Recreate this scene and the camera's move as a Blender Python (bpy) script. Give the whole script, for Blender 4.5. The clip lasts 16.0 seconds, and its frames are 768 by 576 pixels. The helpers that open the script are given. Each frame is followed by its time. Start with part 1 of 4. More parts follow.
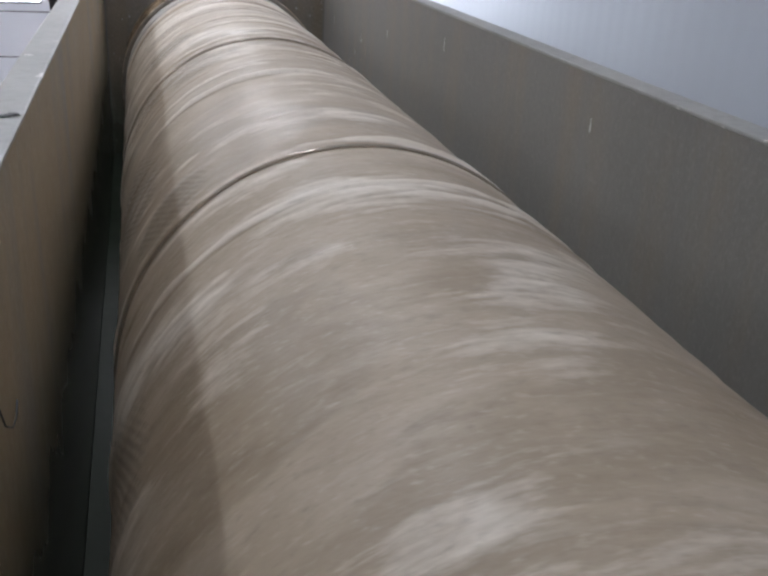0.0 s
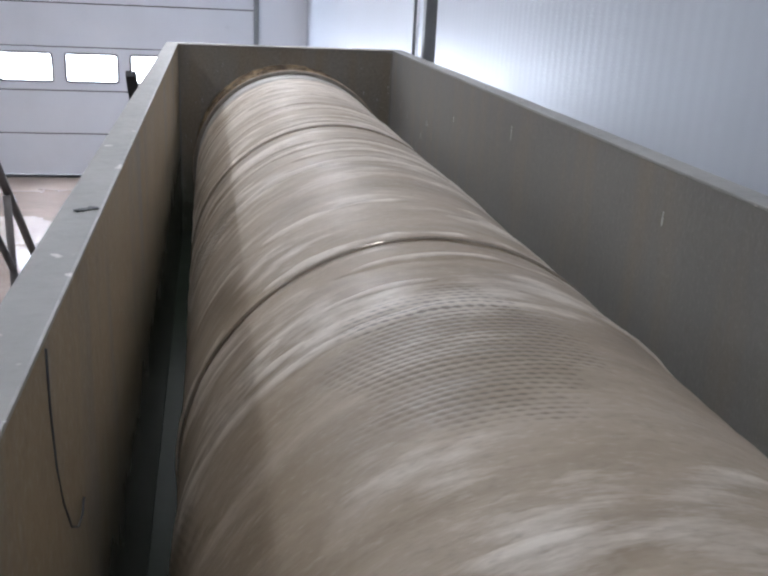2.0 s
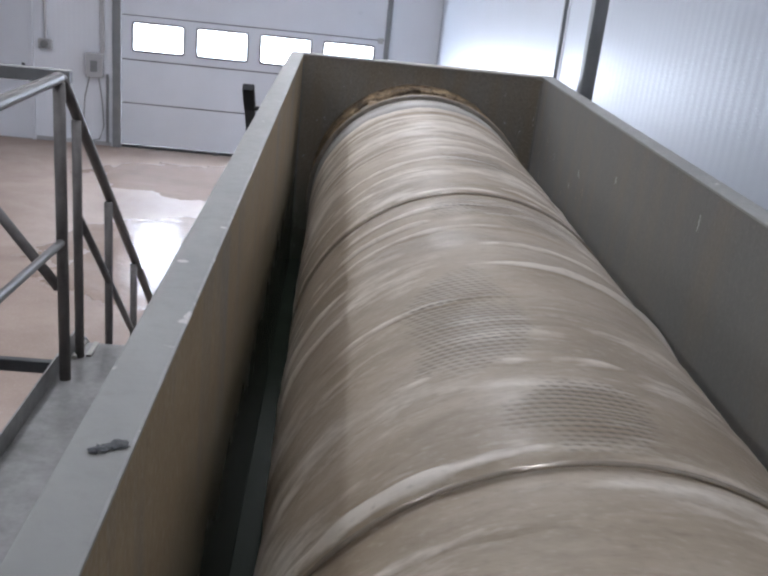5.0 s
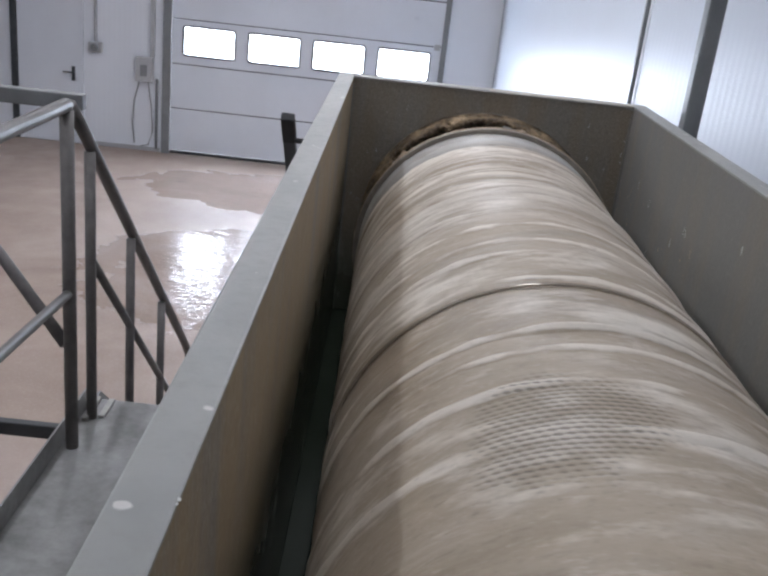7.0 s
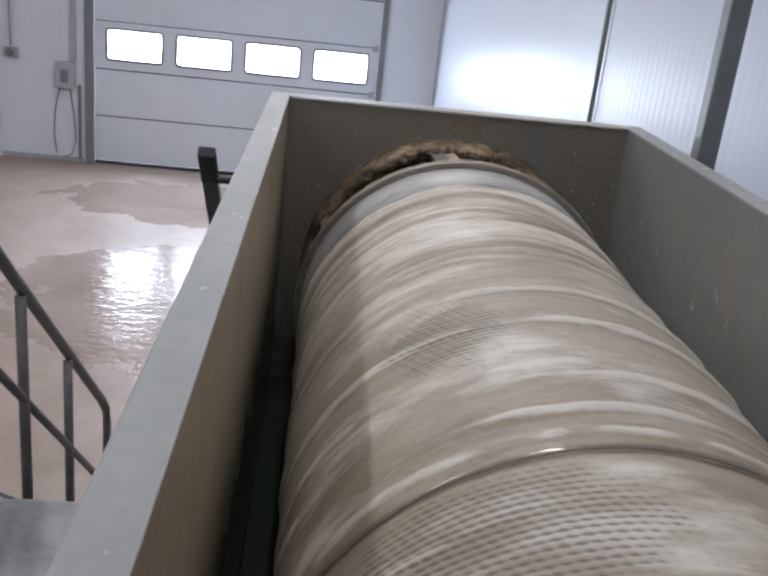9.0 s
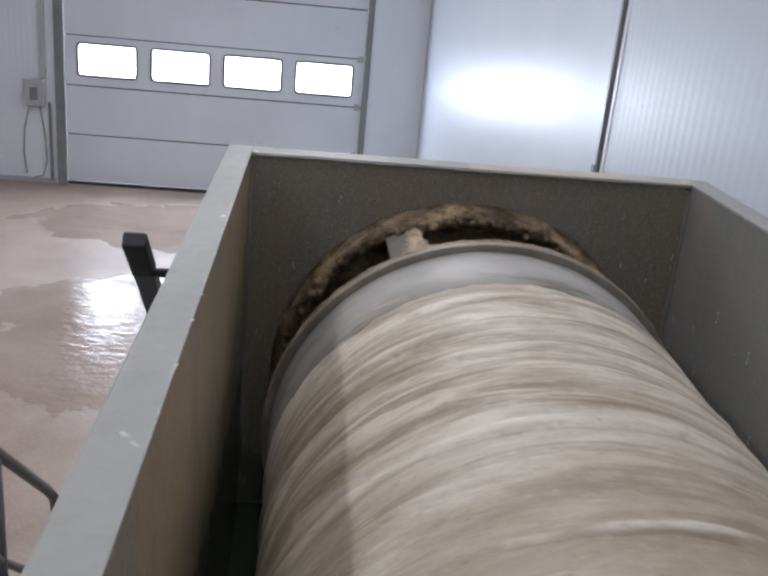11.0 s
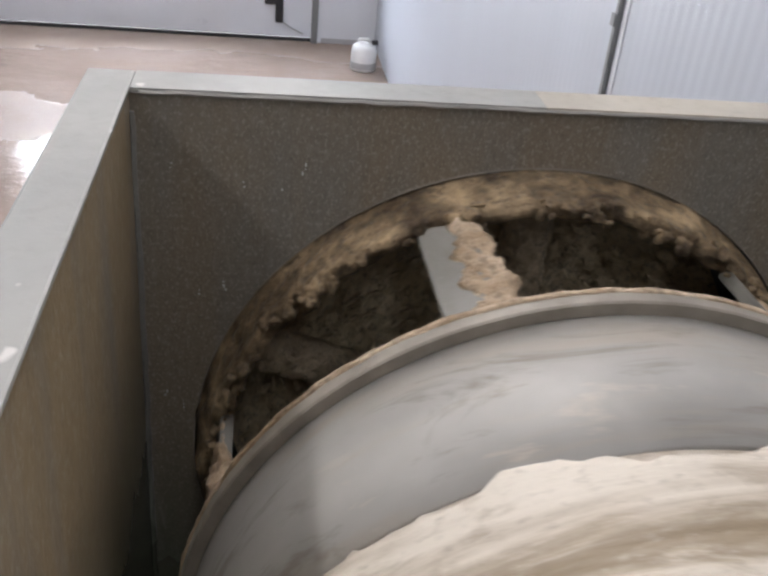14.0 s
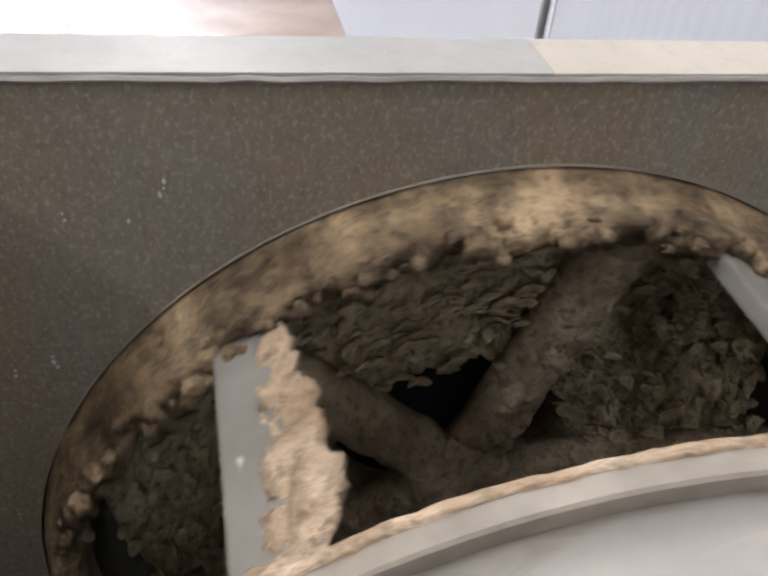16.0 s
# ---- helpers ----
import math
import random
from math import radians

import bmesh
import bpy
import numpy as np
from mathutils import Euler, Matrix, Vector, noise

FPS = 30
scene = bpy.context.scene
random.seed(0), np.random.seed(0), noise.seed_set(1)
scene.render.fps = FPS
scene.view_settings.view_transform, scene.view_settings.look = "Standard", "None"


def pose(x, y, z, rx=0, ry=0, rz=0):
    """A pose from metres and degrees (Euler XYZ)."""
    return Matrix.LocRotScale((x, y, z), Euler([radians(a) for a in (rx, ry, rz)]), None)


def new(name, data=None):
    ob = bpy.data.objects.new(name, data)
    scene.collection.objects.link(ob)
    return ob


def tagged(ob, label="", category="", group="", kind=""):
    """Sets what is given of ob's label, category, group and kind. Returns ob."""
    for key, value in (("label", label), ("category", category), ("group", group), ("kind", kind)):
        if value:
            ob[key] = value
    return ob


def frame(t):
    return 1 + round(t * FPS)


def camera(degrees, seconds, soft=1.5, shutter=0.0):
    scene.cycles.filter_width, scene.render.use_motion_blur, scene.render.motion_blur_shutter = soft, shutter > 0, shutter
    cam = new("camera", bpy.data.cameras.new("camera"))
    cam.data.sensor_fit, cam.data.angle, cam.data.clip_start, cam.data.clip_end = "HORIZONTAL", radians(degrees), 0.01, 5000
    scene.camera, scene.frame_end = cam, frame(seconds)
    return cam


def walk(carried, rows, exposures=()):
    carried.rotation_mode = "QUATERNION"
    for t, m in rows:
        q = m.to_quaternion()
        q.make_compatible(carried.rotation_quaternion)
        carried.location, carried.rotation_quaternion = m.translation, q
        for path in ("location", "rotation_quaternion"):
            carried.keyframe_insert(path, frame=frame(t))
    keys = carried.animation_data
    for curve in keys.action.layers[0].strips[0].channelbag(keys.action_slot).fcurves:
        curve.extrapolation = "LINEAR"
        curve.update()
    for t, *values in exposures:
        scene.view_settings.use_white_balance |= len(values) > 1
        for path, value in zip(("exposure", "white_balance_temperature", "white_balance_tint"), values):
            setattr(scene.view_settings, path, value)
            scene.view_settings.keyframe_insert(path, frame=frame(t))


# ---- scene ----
cam = camera(46.0, 16.0, soft=2.5, shutter=0.2)
PATH = [
    (0, pose(-0.305, -3.852, 2.972, 66.82, -2.88, -14.19)),
    (0.5, pose(-0.313, -3.837, 2.980, 70.25, -2.72, -11.60)),
    (1, pose(-0.313, -3.833, 2.986, 71.78, -2.99, -11.28)),
    (1.5, pose(-0.314, -3.828, 2.988, 72.09, -3.20, -11.17)),
    (2, pose(-0.314, -3.827, 2.992, 71.33, -2.65, -10.33)),
    (2.5, pose(-0.319, -3.795, 3.001, 70.11, -3.25, -9.44)),
    (3, pose(-0.324, -3.757, 3.023, 68.10, -5.27, -9.21)),
    (3.5, pose(-0.314, -3.712, 3.055, 67.19, -2.77, -8.27)),
    (4, pose(-0.312, -3.603, 3.082, 69.11, -4.25, -6.27)),
    (4.5, pose(-0.316, -3.488, 3.078, 68.81, -5.17, -4.24)),
    (5, pose(-0.313, -3.348, 3.088, 69.70, -5.85, -2.10)),
    (7.5, pose(-0.333, -2.721, 3.097, 69.39, -6.64, 2.27)),
    (8, pose(-0.339, -2.589, 3.091, 68.80, -7.91, 2.95)),
    (8.5, pose(-0.333, -2.475, 3.098, 70.10, -6.84, -1.14)),
    (9, pose(-0.351, -2.305, 3.077, 69.83, -5.93, -2.74)),
    (11.5, pose(-0.333, -1.564, 3.085, 70.32, -4.55, -4.65)),
    (12, pose(-0.340, -1.404, 3.065, 69.12, -5.23, -7.62)),
    (12.5, pose(-0.341, -1.313, 3.060, 67.04, -4.48, -8.20)),
    (13, pose(-0.313, -1.132, 3.037, 66.83, -5.70, -8.07)),
    (13.5, pose(-0.299, -1.004, 3.032, 64.81, -5.13, -8.79)),
    (14, pose(-0.318, -0.885, 3.020, 59.82, -5.11, -6.54)),
    (14.5, pose(-0.331, -0.754, 3.015, 58.04, -5.65, -12.16)),
    (15, pose(-0.352, -0.665, 3.023, 55.07, -5.96, -15.30)),
    (15.5, pose(-0.307, -0.585, 2.968, 56.81, -6.77, -14.05)),
    (16, pose(-0.252, -0.509, 2.961, 52.11, -5.33, -11.13)),
]
walk(cam, PATH, exposures=[
    (0, 0.20, 6350, 13), (4, 0.02, 6250, 13), (9, -0.16, 6300, 13), (12, -0.28, 6500, 13), (13, -0.12, 6700, 13),
    (14.5, 0.18, 6800, 14), (15, 0.25, 6800, 14), (16, 0.58, 6900, 14)])

# ---------------------------------------------------------------- light
world = bpy.data.worlds.new("daylight")
scene.world = world
world.use_nodes = True
wn = world.node_tree.nodes
sky = wn.new("ShaderNodeTexSky")
sky.sky_type = "NISHITA"
sky.sun_disc = False
sky.sun_elevation = radians(38)
sky.sun_rotation = radians(20)
world.node_tree.links.new(sky.outputs["Color"], wn["Background"].inputs["Color"])
wn["Background"].inputs["Strength"].default_value = 0.12

ZC = 2.268      # height of the drum's axis
RIM = 2.724     # height of the trough's rim
XL, XR = -0.443, 0.434
WALL_X = 1.097
DOOR_Y = 10.147
BACK_Y = -7.0
LEFT_X = -8.5
CEIL = 4.6
PLAT = 1.585


def area_lamp(name, size_x, size_y, power, m, color=(1, 1, 1)):
    data = bpy.data.lights.new(name, "AREA")
    data.shape, data.size, data.size_y, data.energy, data.color = "RECTANGLE", size_x, size_y, power, color
    ob = new(name, data)
    ob.matrix_world = m
    return ob


# two rows of battens, over the trough and over the gangway
# unseen, added: far pair for the hall floor, near trough lamps for the outlet
LAMPS = [(-0.25, -5.4, 1.5), (-0.25, -2.4, 2.2), (-0.25, 0.1, 14), (-0.25, 2.7, 26), (-0.25, 5.3, 26),
         (-2.05, -4.2, 2), (-2.05, -0.6, 14), (-2.05, 3.0, 24), (-2.05, 6.6, 26), (-5.4, -2.0, 20), (-5.4, 4.0, 30)]
for lx, ly, power in LAMPS:
    area_lamp("tube_light", 0.10, 1.5, power, pose(lx, ly, CEIL - 0.105), (0.94, 0.965, 1.0))
for k in range(4):
    area_lamp("window_light", 0.66, 0.34, 36, pose(-3.287 + 0.91 * k + 0.365, DOOR_Y + 0.06, 1.614, -90, 0, 0), (0.76, 0.87, 1.0))


# ---------------------------------------------------------------- materials
class Nodes:
    """A material's node tree, with short ways to add nodes."""

    def __init__(self, name):
        self.mat = bpy.data.materials.new(name)
        self.mat.use_nodes = True
        self.tree = self.mat.node_tree
        self.bsdf = self.tree.nodes["Principled BSDF"]

    def add(self, kind, **ins):
        node = self.tree.nodes.new("ShaderNode" + kind)
        for key, value in ins.items():
            self.put(node, key.replace("_", " "), value)
        return node

    def put(self, node, key, value):
        socket = node.inputs[int(key)] if key.isdigit() else node.inputs[key]
        if isinstance(value, bpy.types.NodeSocket):
            self.tree.links.new(value, socket)
        else:
            socket.default_value = value

    def coords(self, scale=(1, 1, 1)):
        tc = self.add("TexCoord")
        mp = self.add("Mapping", Vector=tc.outputs["Object"], Scale=scale)
        return mp.outputs["Vector"]

    def noise(self, vector, scale=1.0, detail=4.0, rough=0.55, distortion=0.0):
        n = self.add("TexNoise", Vector=vector, Scale=scale, Detail=detail, Roughness=rough, Distortion=distortion)
        return n.outputs["Fac"]

    def ramp(self, fac, stops):
        n = self.add("ValToRGB", Fac=fac)
        el = n.color_ramp.elements
        while len(el) < len(stops):
            el.new(0.5)
        for e, (p, c) in zip(el, stops):
            e.position = p
            e.color = (*c, 1) if isinstance(c, tuple) else (c, c, c, 1)
        return n.outputs["Color"]

    def mix(self, fac, a, b, blend="MIX"):
        n = self.tree.nodes.new("ShaderNodeMix")
        n.data_type, n.blend_type = "RGBA", blend
        for sock, value in ((n.inputs[0], fac), (n.inputs[6], a), (n.inputs[7], b)):
            if isinstance(value, bpy.types.NodeSocket):
                self.tree.links.new(value, sock)
            elif isinstance(value, tuple):
                sock.default_value = (*value, 1)
            else:
                sock.default_value = value
        return n.outputs[2]

    def math(self, op, a, b=0.0):
        n = self.tree.nodes.new("ShaderNodeMath")
        n.operation = op
        for sock, value in ((n.inputs[0], a), (n.inputs[1], b)):
            if isinstance(value, bpy.types.NodeSocket):
                self.tree.links.new(value, sock)
            else:
                sock.default_value = value
        return n.outputs[0]

    def bump(self, height, strength, distance, normal=None):
        n = self.add("Bump", Height=height, Strength=strength, Distance=distance)
        if normal is not None:
            self.put(n, "Normal", normal)
        return n.outputs["Normal"]

    def finish(self, color, rough=0.5, metal=0.0, normal=None, **more):
        if isinstance(color, tuple):
            color = (*color, 1)
        self.put(self.bsdf, "Base Color", color)
        self.put(self.bsdf, "Roughness", rough)
        self.put(self.bsdf, "Metallic", metal)
        if normal is not None:
            self.put(self.bsdf, "Normal", normal)
        for key, value in more.items():
            self.put(self.bsdf, key.replace("_", " "), value)
        return self.mat


def mat_plain(name, color, rough, metal=0.0, var=0.12, scale=6.0, bump=0.1, fine=60.0):
    """Paint or metal with blotches, fine grain and a little relief."""
    n = Nodes(name)
    v = n.coords()
    big = n.noise(v, scale, 5)
    small = n.noise(v, fine, 3)
    dark = tuple(c * (1 - var) for c in color)
    lite = tuple(min(1, c * (1 + var)) for c in color)
    col = n.ramp(big, [(0.3, dark), (0.7, lite)])
    col = n.mix(0.25, col, n.ramp(small, [(0.3, dark), (0.7, lite)]))
    r = n.ramp(big, [(0.3, max(0.02, rough - 0.08)), (0.7, min(1, rough + 0.08))])
    return n.finish(col, r, metal, n.bump(small, bump, 0.002))


def mat_drum(name):
    """Felt-like fibre coat on the screen: paler where it lies thick, brown where it is thin, a woven screen showing in bare patches."""
    n = Nodes(name)
    tc = n.add("TexCoord")
    sep = n.add("SeparateXYZ", Vector=tc.outputs["Object"])
    ang = n.math("ARCTAN2", sep.outputs["X"], sep.outputs["Z"])
    th = n.math("MULTIPLY", ang, 0.37)
    rad = n.math("SQRT", n.math("ADD", n.math("MULTIPLY", sep.outputs["X"], sep.outputs["X"]), n.math("MULTIPLY", sep.outputs["Z"], sep.outputs["Z"])))
    thick = n.math("MULTIPLY", n.math("SUBTRACT", rad, 0.370), 100.0)
    field = n.noise(n.coords((2.0, 4.6, 2.0)), 1.0, 6, 0.62, 0.8)
    streak = n.noise(n.coords((3.4, 11, 3.4)), 1.0, 6, 0.65, 0.4)
    thin = n.noise(n.coords((12, 55, 12)), 1.0, 4, 0.6, 0.3)
    fibre = n.noise(n.coords((70, 120, 70)), 1.0, 3, 0.7)
    col = n.ramp(streak, [(0.34, (0.405, 0.325, 0.235)), (0.50, (0.465, 0.38, 0.285)), (0.66, (0.53, 0.445, 0.35))])
    col = n.mix(n.ramp(field, [(0.49, 0.0), (0.60, 0.72)]), col, (0.33, 0.255, 0.175))
    ragged = n.noise(n.coords((16, 60, 16)), 1.0, 4, 0.65)
    edge = n.math("ADD", thick, n.math("MULTIPLY", n.math("SUBTRACT", streak, 0.5), 0.7))
    edge = n.math("ADD", edge, n.math("MULTIPLY", n.math("SUBTRACT", ragged, 0.5), 0.45))
    col = n.mix(n.ramp(edge, [(0.04, 0.0), (0.25, 0.95)]), col, (0.79, 0.715, 0.62))
    col = n.mix(n.ramp(n.math("MULTIPLY", edge, -1.0), [(0.20, 0.0), (0.50, 0.6)]), col, (0.24, 0.185, 0.13))
    # smeared cream and brown near the collar
    near = n.ramp(n.math("ADD", sep.outputs["Y"], 1.5), [(0.35, 0.0), (0.75, 0.78)])
    smear = n.noise(n.coords((1.7, 15, 1.7)), 1.0, 5, 0.6, 0.7)
    col = n.mix(near, col, n.ramp(smear, [(0.40, (0.24, 0.175, 0.11)), (0.49, (0.45, 0.37, 0.28)), (0.57, (0.74, 0.665, 0.57))]))
    clot = n.noise(n.coords((11, 38, 11)), 1.0, 5, 0.7, 0.5)
    col = n.mix(n.math("MULTIPLY", near, n.ramp(clot, [(0.50, 0.0), (0.62, 0.55)])), col, (0.30, 0.225, 0.145))
    col = n.mix(n.math("MULTIPLY", near, n.ramp(clot, [(0.37, 0.5), (0.46, 0.0)])), col, (0.78, 0.70, 0.60))
    col = n.mix(n.ramp(thin, [(0.60, 0.0), (0.78, 0.35)]), col, (0.65, 0.58, 0.50))
    col = n.mix(n.ramp(thin, [(0.22, 0.5), (0.36, 0.0)]), col, (0.26, 0.20, 0.145))
    col = n.mix(n.ramp(fibre, [(0.56, 0.0), (0.80, 0.5)]), col, (0.24, 0.19, 0.14))
    col = n.mix(n.ramp(fibre, [(0.20, 0.5), (0.44, 0.0)]), col, (0.66, 0.59, 0.51))
    # woven screen, bare of fibre in a few patches
    wob = n.math("MULTIPLY", n.math("SUBTRACT", n.noise(n.coords((9, 9, 9)), 1.0, 4, 0.65), 0.5), 2.3)
    bare = None
    for y, a, ry, ra in ((-2.96, 147, 0.20, 24), (-3.0, 60, 0.27, 32), (-3.0, -118, 0.13, 22), (-1.17, -80, 0.13, 15), (-1.62, -80, 0.11, 27), (-2.17, -104, 0.20, 15), (-2.47, -88, 0.10, 14), (-1.95, 95, 0.14, 20)):
        dy = n.math("DIVIDE", n.math("SUBTRACT", sep.outputs["Y"], y), ry)
        da = n.math("DIVIDE", n.math("SUBTRACT", ang, math.radians(a)), math.radians(ra))
        d = n.math("SUBTRACT", 1.0, n.math("ADD", n.math("MULTIPLY", dy, dy), n.math("MULTIPLY", da, da)))
        bare = d if bare is None else n.math("MAXIMUM", bare, d)
    bare = n.ramp(n.math("ADD", bare, wob), [(0.0, 0.0), (0.8, 1.0)])
    col = n.mix(n.math("MULTIPLY", bare, 0.2), col, (0.30, 0.24, 0.18))
    rib = n.math("SINE", n.math("MULTIPLY", n.math("ADD", sep.outputs["Y"], n.math("MULTIPLY", th, 0.05)), 2 * math.pi / 0.0104))
    cross = n.math("SINE", n.math("MULTIPLY", n.math("ADD", th, n.math("MULTIPLY", sep.outputs["Y"], 0.5)), 2 * math.pi / 0.0140))
    weave = n.math("MULTIPLY", n.math("ADD", rib, n.math("MULTIPLY", cross, 0.45)), bare)
    col = n.mix(n.ramp(n.math("MULTIPLY", weave, -1.0), [(0.05, 0.0), (0.7, 0.72)]), col, (0.13, 0.10, 0.072))
    h = n.math("ADD", n.math("MULTIPLY", streak, 0.7), n.math("MULTIPLY", thin, 0.3))
    h = n.math("ADD", h, n.math("ADD", n.math("MULTIPLY", weave, 0.12), n.math("ADD", n.math("MULTIPLY", fibre, 0.14), n.math("MULTIPLY", n.math("MULTIPLY", clot, near), 0.5))))
    return n.finish(col, n.ramp(field, [(0.4, 0.66), (0.6, 0.45)]), 0.0, n.bump(h, 0.5, 0.006))


def mat_trough(name, tan, speck=0.5, line=2.2, residue=(0.33, 0.25, 0.165), grain=1.0):
    """Grey-green coated steel with tan residue (tan: how much of it) and fine specks painted for glints."""
    n = Nodes(name)
    v = n.coords()
    big = n.noise(v, 1.7, 5, 0.6, 0.5)
    drip = n.noise(n.coords((9, 9, 1.3)), 1.0, 5)
    fine = n.noise(n.coords((1, 1, 0.6)), 62 * grain, 4, 0.72)
    spot = n.noise(n.coords((1, 1, 0.75)), 150 * grain, 3, 0.6)
    col = n.ramp(big, [(0.3, (0.205, 0.20, 0.19)), (0.7, (0.25, 0.242, 0.226))])
    col = n.mix(n.ramp(drip, [(0.52 - 0.3 * tan, 0.0), (0.74 - 0.25 * tan, 0.3 + 0.6 * tan)]), col, residue)
    # pale and dark specks put the glints of the rough coat into its colour
    col = n.mix(n.ramp(fine, [(0.53, 0.0), (0.68, 0.7 * speck)]), col, (0.46, 0.42, 0.36))
    col = n.mix(n.ramp(fine, [(0.30, speck), (0.45, 0.0)]), col, (0.11, 0.095, 0.075))
    col = n.mix(n.ramp(spot, [(0.55, 0.0), (0.63, speck)]), col, (0.47, 0.435, 0.38))
    col = n.mix(n.ramp(spot, [(0.34, 0.5 * speck), (0.46, 0.0)]), col, (0.12, 0.105, 0.085))
    # green-black towards the bottom, below a ragged line
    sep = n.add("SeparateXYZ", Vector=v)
    low_dark = n.math("SUBTRACT", n.math("ADD", line, n.math("MULTIPLY", n.math("SUBTRACT", drip, 0.5), 0.28)), sep.outputs["Z"])
    low_dark = n.ramp(n.math("ADD", n.math("MULTIPLY", low_dark, 3.0), 0.5), [(0.1, 0.0), (0.95, 0.92)])
    col = n.mix(low_dark, col, (0.085, 0.096, 0.070))
    # pale runs over the dark lower part, glints put into the colour
    runs = n.noise(n.coords((15, 15, 4.0)), 1.0, 4, 0.6, 0.6)
    glint_runs = n.math("MULTIPLY", low_dark, n.ramp(runs, [(0.60, 0.0), (0.72, 0.75)]))
    col = n.mix(glint_runs, col, (0.36, 0.38, 0.33))
    h = n.math("ADD", fine, n.math("MULTIPLY", n.math("MULTIPLY", runs, low_dark), 2.0))
    return n.finish(col, n.mix(low_dark, n.ramp(big, [(0.3, 0.45), (0.7, 0.62)]), (0.2, 0.2, 0.2)), 0.0, n.bump(h, 0.6, 0.002))


def mat_rim(name, lo, hi):
    n = Nodes(name)
    v = n.coords()
    big = n.noise(v, 3.2, 5, 0.6, 0.4)
    fine = n.noise(v, 55, 4, 0.65)
    chip = n.noise(v, 24, 2)
    col = n.ramp(big, [(0.35, lo), (0.66, hi)])
    col = n.mix(n.ramp(fine, [(0.55, 0.0), (0.8, 0.4)]), col, (0.30, 0.29, 0.26))
    col = n.mix(n.ramp(chip, [(0.70, 0.0), (0.73, 0.9)]), col, (0.72, 0.70, 0.66))
    return n.finish(col, n.ramp(fine, [(0.3, 0.38), (0.7, 0.55)]), 0.0, n.bump(fine, 0.3, 0.0015))


def mat_floor():
    """Red-brown screeded floor with standing water towards the gate."""
    n = Nodes("wet_floor")
    tc = n.add("TexCoord")
    v = tc.outputs["Object"]
    big = n.noise(v, 0.55, 5, 0.6, 0.6)
    mid = n.noise(v, 3.0, 5, 0.6)
    fine = n.noise(v, 45, 4)
    col = n.ramp(big, [(0.3, (0.27, 0.19, 0.148)), (0.5, (0.385, 0.29, 0.235)), (0.72, (0.50, 0.405, 0.35))])
    col = n.mix(n.ramp(mid, [(0.45, 0.0), (0.8, 0.3)]), col, (0.30, 0.215, 0.17))
    col = n.mix(n.ramp(fine, [(0.5, 0.0), (0.8, 0.25)]), col, (0.62, 0.55, 0.48))
    sep = n.add("SeparateXYZ", Vector=v)
    # water lies in two shallow dips
    wob = n.math("MULTIPLY", n.math("SUBTRACT", n.noise(v, 1.6, 5, 0.6), 0.5), 1.9)

    def dip(cx, cy, rx, ry):
        dx = n.math("DIVIDE", n.math("SUBTRACT", sep.outputs["X"], cx), rx)
        dy = n.math("DIVIDE", n.math("SUBTRACT", sep.outputs["Y"], cy), ry)
        d = n.math("ADD", n.math("MULTIPLY", dx, dx), n.math("MULTIPLY", dy, dy))
        return n.math("SUBTRACT", n.math("SUBTRACT", 1.0, d), wob)

    wet = n.math("MAXIMUM", dip(-1.3, 5.35, 1.75, 1.55), dip(-1.0, 8.55, 2.5, 1.0))
    mask = n.ramp(n.math("ADD", n.math("MULTIPLY", wet, 2.5), 0.5), [(0.3, 0.0), (0.62, 1.0)])
    col = n.mix(n.math("MULTIPLY", mask, 0.12), col, (0.20, 0.155, 0.13))
    rough = n.mix(mask, n.ramp(mid, [(0.3, 0.46), (0.7, 0.62)]), (0.15, 0.15, 0.15))
    keep = n.math("SUBTRACT", 1.0, mask)
    h = n.math("MULTIPLY", n.math("ADD", n.math("MULTIPLY", fine, 0.5), mid), n.math("ADD", n.math("MULTIPLY", keep, 0.93), 0.07))
    ripple = n.math("MULTIPLY", n.noise(n.coords((4.0, 7.0, 1)), 1.0, 3, 0.6), mask)
    return n.finish(col, rough, 0.0, n.bump(h, 0.25, 0.006, n.bump(ripple, 1.0, 0.011)))


def mat_panel(axis, tone):
    """White-coated sandwich panel with a fine upright micro-rib; axis 0 or 1 is the way along the wall."""
    n = Nodes("white_panel")
    tc = n.add("TexCoord")
    v = tc.outputs["Object"]
    sep = n.add("SeparateXYZ", Vector=v)
    wave = n.math("SINE", n.math("MULTIPLY", sep.outputs[axis], 2 * math.pi / 0.072))
    sag = n.noise(v, 0.8, 1)
    wear = n.noise(v, 0.7, 2)
    grime = n.noise(n.coords((2, 2, 0.5)), 1.0, 5)
    col = n.ramp(grime, [(0.3, tuple(0.95 * c for c in tone)), (0.7, tone)])
    h = n.math("ADD", n.math("MULTIPLY", wave, n.ramp(wear, [(0.3, 0.06), (0.7, 0.30)])), n.math("MULTIPLY", sag, 3.0))
    return n.finish(col, n.ramp(grime, [(0.3, 0.34), (0.7, 0.41)]), 0.0, n.bump(h, 1.0, 0.0012), Specular_IOR_Level=0.08)


